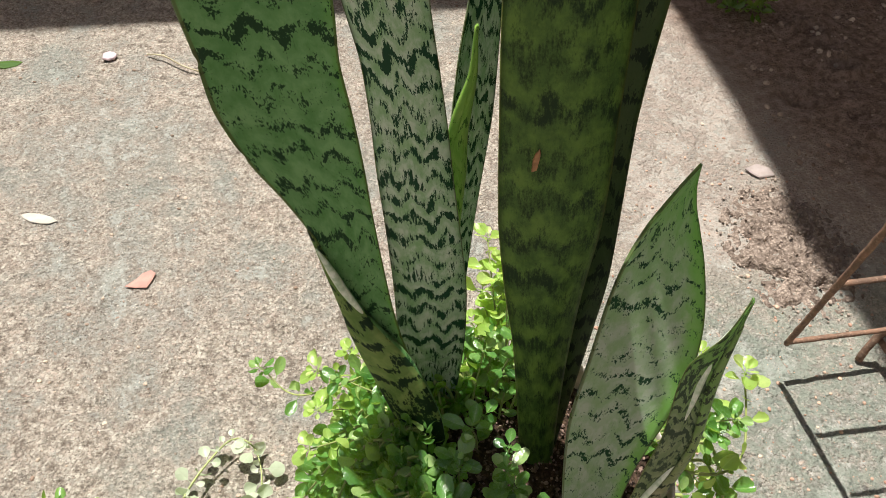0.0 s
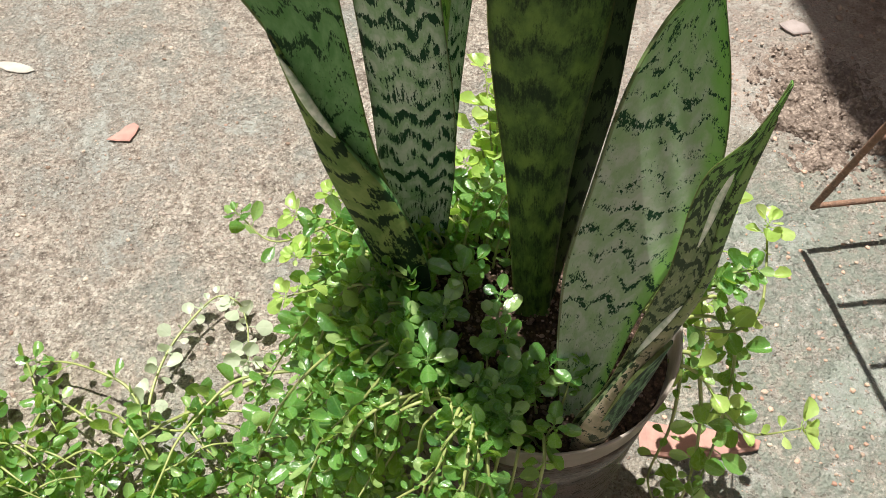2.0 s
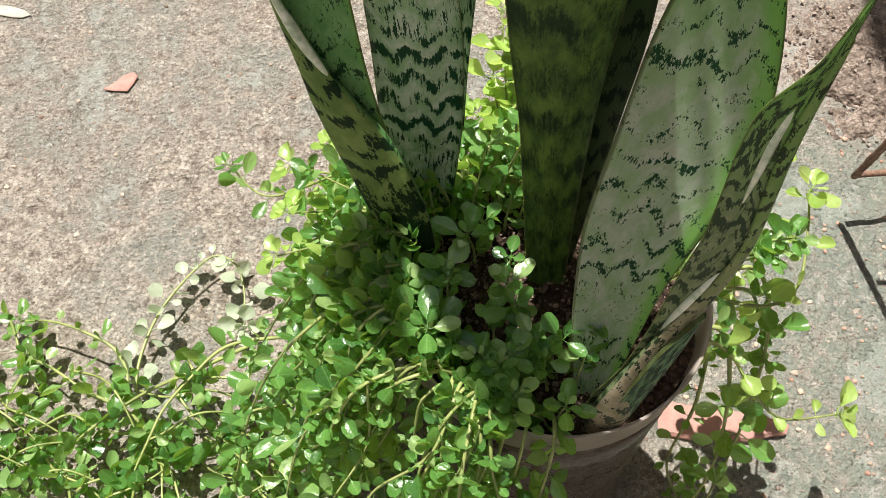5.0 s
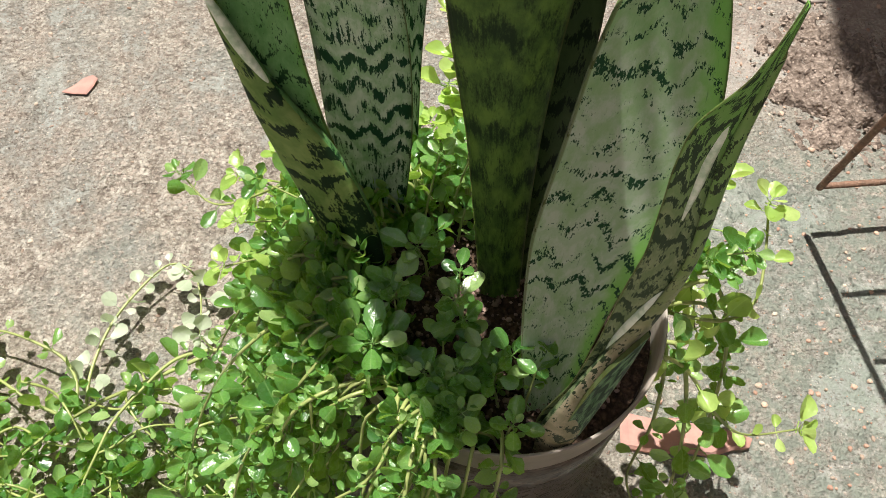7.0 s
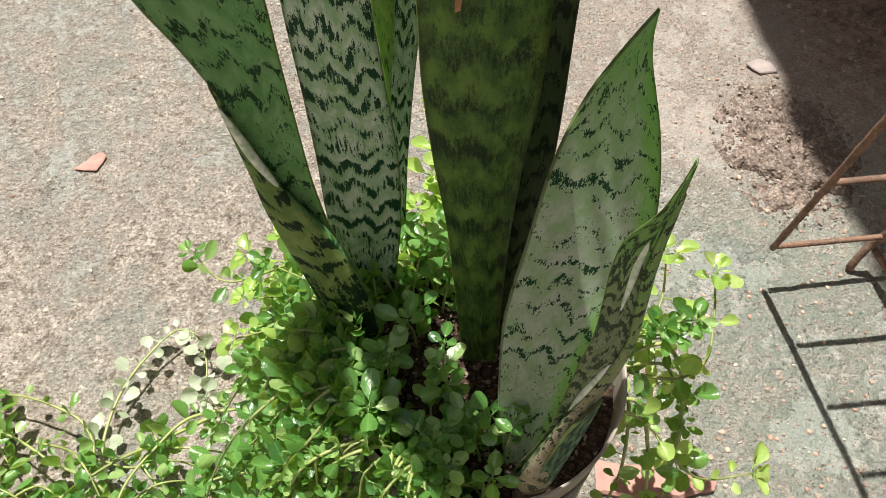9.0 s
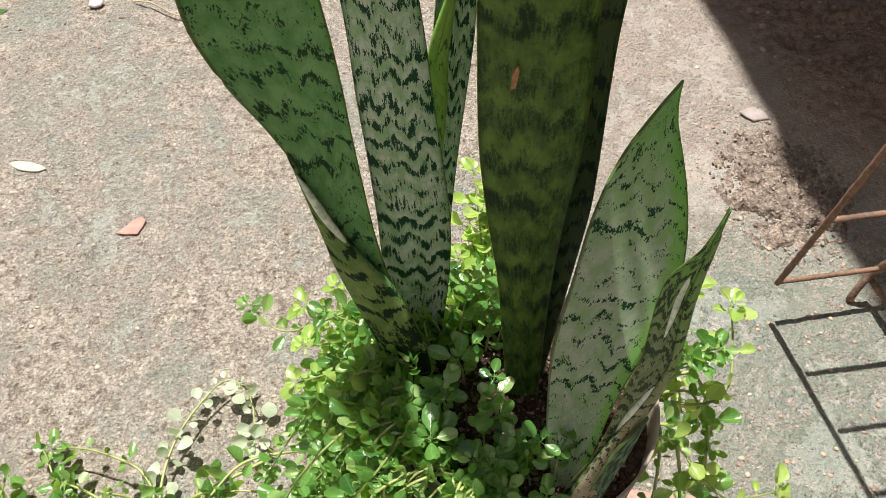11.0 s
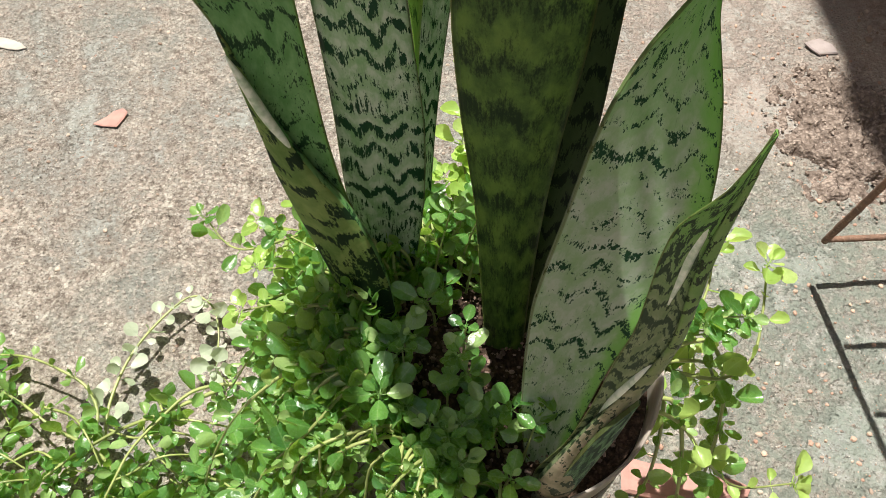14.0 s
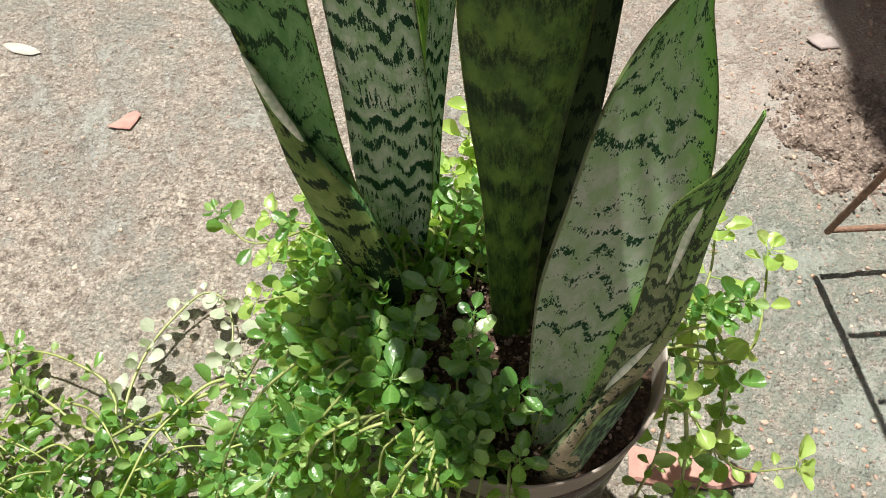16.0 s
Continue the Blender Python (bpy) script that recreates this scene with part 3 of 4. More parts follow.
# rows above about 0.5 are unseen, shaped for the shade they cast below
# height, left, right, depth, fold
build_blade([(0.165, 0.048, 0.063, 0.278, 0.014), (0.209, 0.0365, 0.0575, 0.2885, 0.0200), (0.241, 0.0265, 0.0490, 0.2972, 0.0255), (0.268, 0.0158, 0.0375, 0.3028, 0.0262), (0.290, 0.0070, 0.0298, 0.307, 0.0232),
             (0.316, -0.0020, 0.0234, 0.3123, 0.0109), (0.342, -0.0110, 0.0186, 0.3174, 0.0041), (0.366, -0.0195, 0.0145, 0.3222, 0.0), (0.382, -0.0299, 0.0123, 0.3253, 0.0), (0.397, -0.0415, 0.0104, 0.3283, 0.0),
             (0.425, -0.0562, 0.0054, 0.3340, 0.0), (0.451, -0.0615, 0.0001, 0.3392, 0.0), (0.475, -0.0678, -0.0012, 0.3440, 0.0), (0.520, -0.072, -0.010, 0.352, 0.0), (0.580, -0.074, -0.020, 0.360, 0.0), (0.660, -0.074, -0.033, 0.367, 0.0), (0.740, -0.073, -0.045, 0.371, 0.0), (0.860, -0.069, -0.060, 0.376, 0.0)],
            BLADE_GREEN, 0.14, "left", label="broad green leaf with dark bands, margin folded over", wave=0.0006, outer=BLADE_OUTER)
build_blade([(0.163, 0.0500, 0.0590, 0.3080, 0), (0.202, 0.0400, 0.0590, 0.3150, 0), (0.238, 0.0300, 0.0620, 0.3231, 0), (0.270, 0.0258, 0.0636, 0.3250, 0), (0.318, 0.0228, 0.0622, 0.3279, 0),
             (0.360, 0.0191, 0.0566, 0.3304, 0), (0.396, 0.0153, 0.0515, 0.3326, 0), (0.428, 0.0130, 0.0473, 0.3345, 0), (0.457, 0.0095, 0.0427, 0.3362, 0), (0.483, 0.0032, 0.0386, 0.3378, 0),
             (0.540, -0.006, 0.036, 0.341, 0), (0.620, -0.014, 0.036, 0.346, 0), (0.750, -0.022, 0.032, 0.354, 0), (0.900, -0.026, 0.022, 0.360, 0), (1.020, -0.020, 0.008, 0.366, 0), (1.080, -0.010, -0.008, 0.368, 0)],
            BLADE_PALE, -0.14, label="silvery green leaf with dark chevron bands")
build_blade([(0.165, 0.0510, 0.0620, 0.345, 0), (0.218, 0.0493, 0.0631, 0.3600, 0), (0.272, 0.0483, 0.0635, 0.3671, 0), (0.320, 0.0484, 0.0655, 0.3700, 0), (0.361, 0.0484, 0.0681, 0.3725, 0), (0.398, 0.0499, 0.0705, 0.3747, 0),
             (0.431, 0.0518, 0.0707, 0.3767, 0), (0.461, 0.0550, 0.0703, 0.3784, 0), (0.530, 0.057, 0.073, 0.381, 0), (0.640, 0.060, 0.076, 0.386, 0), (0.740, 0.064, 0.074, 0.390, 0), (0.820, 0.069, 0.071, 0.394, 0)],
            BLADE_PALE, 0.15, label="narrow silvery leaf with dark cross bands")
build_blade([(0.325, 0.0560, 0.0570, 0.3445, 0), (0.345, 0.0552, 0.0570, 0.3463, 0), (0.365, 0.0528, 0.0577, 0.3473, 0), (0.384, 0.0503, 0.0584, 0.3482, 0), (0.407, 0.0494, 0.0578, 0.3493, 0.003),
             (0.418, 0.0513, 0.0587, 0.3499, 0.003), (0.440, 0.0572, 0.0602, 0.3510, 0.001), (0.465, 0.0586, 0.0589, 0.3523, 0)],
            BLADE_YOUNG, -0.3, label="young rolled bright green leaf spike")
build_blade([(0.164, 0.1062, 0.1236, 0.2849, 0), (0.209, 0.1010, 0.1209, 0.2890, 0), (0.264, 0.0939, 0.1183, 0.2940, 0), (0.312, 0.0872, 0.1172, 0.2983, 0), (0.353, 0.0792, 0.1180, 0.3020, 0), (0.390, 0.0735, 0.1200, 0.3053, 0),
             (0.422, 0.0708, 0.1193, 0.3082, 0), (0.451, 0.0689, 0.1175, 0.3108, 0), (0.476, 0.0672, 0.1165, 0.3131, 0), (0.500, 0.0659, 0.1155, 0.3152, 0), (0.560, 0.066, 0.116, 0.320, 0), (0.640, 0.068, 0.118, 0.327, 0), (0.740, 0.074, 0.117, 0.335, 0), (0.850, 0.086, 0.110, 0.343, 0), (0.920, 0.098, 0.100, 0.348, 0)],
            BLADE_OLIVE, -0.22, label="dark olive leaf with blackish bands")
build_blade([(0.165, 0.112, 0.122, 0.296, 0), (0.220, 0.1091, 0.1250, 0.3000, 0), (0.267, 0.1054, 0.1275, 0.3040, 0), (0.308, 0.1033, 0.1300, 0.3080, 0), (0.345, 0.1020, 0.1324, 0.3130, 0), (0.378, 0.0995, 0.1320, 0.3190, 0), (0.409, 0.0972, 0.1311, 0.3245, 0),
             (0.436, 0.0952, 0.1310, 0.3306, 0), (0.462, 0.0932, 0.1325, 0.3362, 0), (0.485, 0.0926, 0.1346, 0.3413, 0), (0.550, 0.093, 0.138, 0.350, 0), (0.640, 0.099, 0.139, 0.359, 0), (0.740, 0.108, 0.135, 0.367, 0), (0.810, 0.121, 0.124, 0.372, 0)],
            BLADE_SHADED, -0.1, label="leaf standing behind another, its shade put into dark green")
build_blade([(0.174, 0.1329, 0.1387, 0.2188, 0), (0.202, 0.1264, 0.1425, 0.2287, 0), (0.236, 0.1198, 0.1486, 0.2405, 0), (0.266, 0.1172, 0.1548, 0.2512, 0), (0.293, 0.1165, 0.1640, 0.2606, 0), (0.310, 0.1185, 0.1700, 0.2667, 0), (0.333, 0.1220, 0.1733, 0.2744, 0),
             (0.347, 0.1240, 0.1737, 0.2795, 0), (0.360, 0.1258, 0.1724, 0.2840, 0), (0.373, 0.1285, 0.1700, 0.2886, 0), (0.387, 0.1325, 0.1664, 0.2936, 0), (0.401, 0.1383, 0.1617, 0.2984, 0), (0.412, 0.1446, 0.1580, 0.3022, 0), (0.420, 0.1496, 0.1566, 0.3050, 0), (0.430, 0.1562, 0.1566, 0.3082, 0)],
            BLADE_BROAD, 0.12, label="broad pointed silvery leaf with glowing light put into its green margin")
build_blade([(0.185, 0.1310, 0.1425, 0.2150, 0.0105), (0.205, 0.1295, 0.1435, 0.2145, 0.0130), (0.225, 0.1292, 0.1450, 0.2150, 0.0150), (0.256, 0.1372, 0.1478, 0.2170, 0.0105), (0.291, 0.1412, 0.1522, 0.2186, 0.0072), (0.311, 0.1420, 0.1552, 0.2192, 0.0050), (0.330, 0.1426, 0.1582, 0.2198, 0.0032),
             (0.350, 0.1442, 0.1593, 0.2204, 0.0022), (0.375, 0.1430, 0.1573, 0.2211, 0.0026), (0.392, 0.1420, 0.1558, 0.2217, 0.0026), (0.407, 0.1430, 0.1552, 0.2221, 0.0018), (0.423, 0.1509, 0.1553, 0.2226, 0.0008), (0.431, 0.1528, 0.1553, 0.2228, 0), (0.445, 0.1551, 0.1555, 0.2233, 0)],
            BLADE_INNER, 0.10, "right", 0.0018, outer=BLADE_CURL, label="small curled leaf wrapping the broad one")
build_blade([(0.186, 0.1375, 0.1436, 0.2110, 0), (0.205, 0.1372, 0.1450, 0.2092, 0), (0.225, 0.1376, 0.1466, 0.2085, 0), (0.256, 0.1412, 0.1496, 0.2095, 0), (0.285, 0.1462, 0.1530, 0.2112, 0), (0.303, 0.1515, 0.1545, 0.2125, 0), (0.312, 0.1548, 0.1552, 0.2135, 0)],
            BLADE_FLANK, 0.10, label="narrow dark green outer margin beside the curled leaf")
SCAR = plain_material("leaf_scar", (0.38, 0.20, 0.09), (0.25, 0.13, 0.06), 260.0, 0.7)
shape = [(-0.0012, -0.0062), (0.0010, -0.0050), (0.0014, -0.0010), (0.0018, 0.0040), (0.0010, 0.0066), (-0.0006, 0.0040), (-0.0014, 0.0005)]
n = len(shape)
v = [(x, 0.0010, z) for x, z in shape] + [(x * 0.85, 0.0, z * 0.92) for x, z in shape]
f = [tuple(range(n, 2 * n)), tuple(range(n))[::-1]] + [((k + 1) % n, k, n + k, n + (k + 1) % n) for k in range(n)]
part("scar", mesh_of("scar", v, f, SCAR, False), plant, "dry brown scar on the leaf", Matrix.Translation(Vector((0.0853, 0.3020, 0.4325)) - plant.location))
# Rolled margins; sunlit strips on them are put into this pale colour.
LIT_MARGIN = plain_material("lit_leaf_margin", (0.74, 0.78, 0.68), (0.38, 0.50, 0.34), 210.0, 0.35)
for points, thick in (([(-0.0142, 0.3143, 0.358), (-0.0098, 0.3128, 0.3490), (-0.0055, 0.3112, 0.3400), (-0.0010, 0.3096, 0.3310), (0.0045, 0.3080, 0.3220), (0.0102, 0.3066, 0.3130)], 0.0023),
                      ([(0.1452, 0.2176, 0.2879), (0.1482, 0.2183, 0.3007), (0.1523, 0.2193, 0.3166), (0.1554, 0.2202, 0.3323)], 0.0028),
                      ([(0.1503, 0.2205, 0.3690), (0.1504, 0.2217, 0.3819), (0.1502, 0.2225, 0.3943), (0.1509, 0.2233, 0.4077), (0.1515, 0.2239, 0.4181), (0.1536, 0.2244, 0.427)], 0.0017)):
    line = [p - plant.location for p in spline(points, 0.002)]
    v, f = tube(line, [max(thick * math.sin(math.pi * (i + 0.5) / len(line)) ** 0.75, 0.0003) for i in range(len(line))], 12)
    part("lit_margin_roll", mesh_of("lit_margin_roll", v, f, LIT_MARGIN), plant, "rolled leaf margin, its sunlit strip put into pale colour")
tagged(plant, "snake plant with tall upright banded leaves in a plastic pot", "potted plant")


# ---------------------------------------------------------------- creeping herb
def herb_leaf(seed, cup, long=1.15, material=HERB):
    """A small rounded leaf with a shallow scalloped edge, its stalk at the origin, pointing along y; unit size."""
    rng = random.Random(seed)
    edge = 20
    skew = rng.uniform(-0.06, 0.06)
    ring = []
    for k in range(edge):
        w = 2 * math.pi * (k + 0.5) / edge
        r = 1.0 + (0.018 if k % 2 else -0.018) + rng.uniform(-0.02, 0.02)
        x = 0.46 * math.sin(w) * r
        y = 0.60 - 0.48 * math.cos(w) * r
        x *= 0.30 + 0.72 * min(1.0, y / 0.5) + skew * y
        y -= 0.05 * max(0.0, 1 - abs(x) * 9) if y > 0.9 else 0.0
        ring.append((x, y * long, cup * (x * x * 1.9 + 0.55 * (y - 0.55) ** 2) + rng.uniform(-0.012, 0.012)))
    verts, faces = [(0, 0.58 * long, -0.035)], []
    for scale in (0.38, 0.72):
        verts += [(x * scale, 0.58 * long + (y - 0.58 * long) * scale, z * scale * scale - 0.035 * (1 - scale) - 0.05 * max(0, 1 - abs(x) * 5) * scale) for x, y, z in ring]
    verts += ring
    faces += [(0, 1 + k, 1 + (k + 1) % edge) for k in range(edge)]
    for lay in range(2):
        o = 1 + lay * edge
        faces += [(o + k, o + edge + k, o + edge + (k + 1) % edge, o + (k + 1) % edge) for k in range(edge)]
    stalk = len(verts)
    verts += [(-0.025, -0.34, 0.0), (0.025, -0.34, 0.0), (0.03, 0.16, 0.01), (-0.03, 0.16, 0.01), (0, -0.34, -0.05), (0, 0.16, -0.04)]
    faces += [(stalk, stalk + 1, stalk + 2, stalk + 3), (stalk + 1, stalk + 4, stalk + 5, stalk + 2), (stalk + 4, stalk, stalk + 3, stalk + 5)]
    return mesh_of("herb_leaf", verts, faces, material)


LEAVES = [herb_leaf(i, c, g) for i, (c, g) in enumerate([(0.6, 1.35), (0.4, 1.5), (-0.35, 1.25), (1.1, 1.4), (0.2, 1.6), (-0.8, 1.4)])]


YOUNG_LIT_LEAVES = [herb_leaf(60 + i, c, g, HERB_YOUNG_LIT) for i, (c, g) in enumerate([(0.6, 1.15), (0.3, 1.3), (-0.4, 1.15), (1.0, 1.25)])]
PALE_LEAVES = [herb_leaf(20 + i, c, 1.05, HERB_PALE) for i, c in enumerate((0.4, -0.3, 0.6))]


def build_vine(points, size, gap, seed, label, upright=0.5, thick=0.0011, bare=0.0, tip=True, leaves=LEAVES, tilt=1.15):
    """A creeping stem with leaves in opposite pairs, each pair turned against the last."""
    rng = random.Random(seed)
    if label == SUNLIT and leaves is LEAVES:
        leaves = YOUNG_LIT_LEAVES
    line = spline(points, 0.004)
    origin = line[0].copy()
    vine = new("creeping_vine")
    vine.location = origin
    local = [p - origin for p in line]
    radii = [thick * (1.0 - 0.55 * i / len(local)) for i in range(len(local))]
    v, f = tube(local, radii, 5)
    part("stem", mesh_of("herb_stem", v, f, STEM), vine)
    length, next_at, turn = 0.0, gap * 0.6 + bare, rng.uniform(0, 3)
    total = sum((b - a).length for a, b in zip(local, local[1:]))
    for a, b in zip(local, local[1:]):
        length += (b - a).length
        end = total - length
        if length < next_at:
            continue
        next_at = length + gap * rng.uniform(0.75, 1.3) * (0.6 if end < gap * 2 else 1.0)
        turn += math.pi / 2 + rng.uniform(-0.5, 0.5)
        way = (b - a).normalized()
        p = way.orthogonal().normalized()
        q = way.cross(p)
        for s in (0, math.pi):
            if rng.random() < 0.06:
                continue
            out = p * math.cos(turn + s) + q * math.sin(turn + s)
            flat = 0.4 if label == SUNLIT else 1.0
            out = (out + way * rng.uniform(0.1, 0.7) * flat + Vector((0, 0, upright * flat * rng.uniform(0.2, 1.2)))).normalized()
            up = Vector((rng.uniform(-tilt, tilt) * flat, rng.uniform(-tilt, tilt) * flat, 1.0))
            x = out.cross(up).normalized()
            z = x.cross(out)
            k = size * rng.uniform(0.45, 1.2) * (0.55 if end < gap else 1.0)
            m = Matrix((x, out, z)).transposed().to_4x4()
            part("leaf", rng.choice(leaves), vine, m=Matrix.Translation(b + out * k * 0.3) @ m @ Matrix.Scale(k, 4))
        if label != SUNLIT and rng.random() < 0.4:
            for s in (0.0, math.pi):
                w = turn + s + rng.uniform(0.9, 1.9)
                out = (p * math.cos(w) + q * math.sin(w) + way * 0.5 + Vector((0, 0, 0.6))).normalized()
                x = out.cross(Vector((rng.uniform(-0.8, 0.8), rng.uniform(-0.8, 0.8), 1.0))).normalized()
                m = Matrix((x, out, x.cross(out))).transposed().to_4x4()
                k = size * rng.uniform(0.35, 0.6)
                part("leaf", rng.choice(leaves), vine, m=Matrix.Translation(b + out * k * 0.3) @ m @ Matrix.Scale(k, 4))
    if tip:
        way = (local[-1] - local[-3]).normalized()
        axis = (way * 0.5 + Vector((rng.uniform(-0.3, 0.3), rng.uniform(-0.45, 0.15), 0.9))).normalized()
        p = axis.orthogonal().normalized()
        q = axis.cross(p)
        for s in range(6):
            w = turn + s * math.pi / 2 + (0.78 if s > 3 else 0.0) + rng.uniform(-0.2, 0.2)
            ring = s // 2
            out = (p * math.cos(w + ring * 0.1) + q * math.sin(w + ring * 0.1) + axis * (0.12 + 0.35 * ring)).normalized()
            x = out.cross(axis).normalized()
            m = Matrix((x, out, x.cross(out))).transposed().to_4x4()
            k = size * (1.05, 0.85, 0.5)[ring] * rng.uniform(0.85, 1.15)
            part("leaf", rng.choice(leaves), vine, m=Matrix.Translation(local[-1] + axis * 0.0015 * ring + out * k * 0.2) @ m @ Matrix.Scale(k, 4))
    return tagged(vine, label, "creeping plant", group="creeping vines round the pot")


TRAIL = "trailing green stem with small round leaves on concrete"
SUNLIT = "bright green sprig above the pot, sunlight put into its small round leaves"
POTTED = "small round-leaved sprig rooted in the pot's soil"
SPILL = "leafy green stem spilling over the pot's rim"

# long runners over the concrete
build_vine([(-0.150, 0.262, 0.012), (-0.157, 0.296, 0.016), (-0.154, 0.332, 0.019), (-0.142, 0.363, 0.021), (-0.124, 0.389, 0.022), (-0.106, 0.385, 0.021), (-0.095, 0.365, 0.019), (-0.090, 0.337, 0.014)], 0.0124, 0.0095, 1, "arching stem with pale round leaves on concrete", 0.3, 0.0014, leaves=PALE_LEAVES, tilt=0.35)
build_vine([(-0.172, 0.232, 0.02), (-0.161, 0.250, 0.025), (-0.155, 0.278, 0.03), (-0.170, 0.301, 0.03), (-0.195, 0.312, 0.032), (-0.222, 0.319, 0.03), (-0.250, 0.322, 0.02)], 0.0108, 0.015, 2, TRAIL, 0.5, 0.0016)
build_vine([(-0.13, 0.245, 0.02), (-0.150, 0.258, 0.03), (-0.177, 0.266, 0.04), (-0.203, 0.279, 0.04), (-0.235, 0.295, 0.02)], 0.0105, 0.014, 3, TRAIL, 0.5, 0.0016)
build_vine([(-0.010, 0.308, 0.07), (-0.050, 0.306, 0.065), (-0.085, 0.298, 0.06), (-0.105, 0.275, 0.055), (-0.118, 0.255, 0.05), (-0.124, 0.235, 0.045), (-0.135, 0.205, 0.03)], 0.0115, 0.018, 4, TRAIL, 0.6, 0.0016)
build_vine([(-0.070, 0.300, 0.06), (-0.110, 0.280, 0.05), (-0.140, 0.266, 0.04), (-0.172, 0.236, 0.035), (-0.200, 0.200, 0.02)], 0.0110, 0.016, 5, TRAIL, 0.6, 0.0016)
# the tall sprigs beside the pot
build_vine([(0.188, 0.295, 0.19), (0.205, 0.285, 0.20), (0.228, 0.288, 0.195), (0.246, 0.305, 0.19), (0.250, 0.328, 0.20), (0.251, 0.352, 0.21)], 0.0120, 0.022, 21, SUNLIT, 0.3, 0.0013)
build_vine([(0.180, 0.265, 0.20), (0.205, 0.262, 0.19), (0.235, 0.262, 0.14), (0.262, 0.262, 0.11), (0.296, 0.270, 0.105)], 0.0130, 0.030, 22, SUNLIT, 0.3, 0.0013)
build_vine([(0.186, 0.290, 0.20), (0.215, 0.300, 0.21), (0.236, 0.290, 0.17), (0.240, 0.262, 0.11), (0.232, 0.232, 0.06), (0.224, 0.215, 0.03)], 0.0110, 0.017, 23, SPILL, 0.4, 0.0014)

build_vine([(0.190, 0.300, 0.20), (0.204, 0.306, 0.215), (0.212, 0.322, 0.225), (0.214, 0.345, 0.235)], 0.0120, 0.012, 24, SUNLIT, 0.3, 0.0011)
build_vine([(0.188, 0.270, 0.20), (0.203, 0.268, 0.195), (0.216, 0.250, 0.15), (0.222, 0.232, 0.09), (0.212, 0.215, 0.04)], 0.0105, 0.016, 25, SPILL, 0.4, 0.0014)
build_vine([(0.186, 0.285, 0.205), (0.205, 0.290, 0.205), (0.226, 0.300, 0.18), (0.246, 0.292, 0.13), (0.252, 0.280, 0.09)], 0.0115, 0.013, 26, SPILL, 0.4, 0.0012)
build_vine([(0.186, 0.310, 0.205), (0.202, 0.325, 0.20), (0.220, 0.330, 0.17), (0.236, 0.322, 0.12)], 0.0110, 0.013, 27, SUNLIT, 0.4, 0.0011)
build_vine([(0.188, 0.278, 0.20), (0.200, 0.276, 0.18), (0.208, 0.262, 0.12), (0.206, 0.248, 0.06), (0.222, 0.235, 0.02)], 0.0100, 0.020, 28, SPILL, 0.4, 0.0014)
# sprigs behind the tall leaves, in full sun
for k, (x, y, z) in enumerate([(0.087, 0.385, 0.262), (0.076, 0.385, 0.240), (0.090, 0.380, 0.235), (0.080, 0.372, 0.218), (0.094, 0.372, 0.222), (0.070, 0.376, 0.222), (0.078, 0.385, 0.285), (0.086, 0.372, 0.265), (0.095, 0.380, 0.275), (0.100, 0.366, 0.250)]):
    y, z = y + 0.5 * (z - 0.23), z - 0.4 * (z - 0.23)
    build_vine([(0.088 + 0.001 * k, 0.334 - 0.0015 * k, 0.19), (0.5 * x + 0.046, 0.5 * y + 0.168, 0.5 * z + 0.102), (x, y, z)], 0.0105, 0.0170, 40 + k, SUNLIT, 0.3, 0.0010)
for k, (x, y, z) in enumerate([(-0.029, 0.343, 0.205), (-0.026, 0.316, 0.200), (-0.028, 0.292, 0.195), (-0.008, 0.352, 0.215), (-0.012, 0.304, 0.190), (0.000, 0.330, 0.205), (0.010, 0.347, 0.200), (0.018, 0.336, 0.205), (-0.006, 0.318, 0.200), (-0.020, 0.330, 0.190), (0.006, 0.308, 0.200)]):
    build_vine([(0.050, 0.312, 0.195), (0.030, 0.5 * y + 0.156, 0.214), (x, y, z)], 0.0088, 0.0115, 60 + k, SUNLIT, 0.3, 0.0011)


def ground_runners():
    """Many runners that spread from the pot's shaded side over the concrete."""
    rng = random.Random(77)
    for i in range(62):
        x = rng.uniform(-0.27, 0.04)
        y = rng.uniform(0.15, 0.275) + max(0.0, x + 0.06) * 0.35
        w = rng.uniform(2.0, 4.4)
        pts = []
        z = rng.uniform(0.012, 0.03)
        for k in range(4):
            pts.append((x, y, z + 0.02 * math.sin(k * 1.1) * rng.uniform(0.3, 1.3)))
            x += math.cos(w) * 0.028
            y += math.sin(w) * 0.028
            w += rng.uniform(-0.6, 0.6)
        build_vine(pts[::-1], rng.uniform(0.0080, 0.0115), rng.uniform(0.011, 0.017), 100 + i, TRAIL, 0.7, 0.0012)


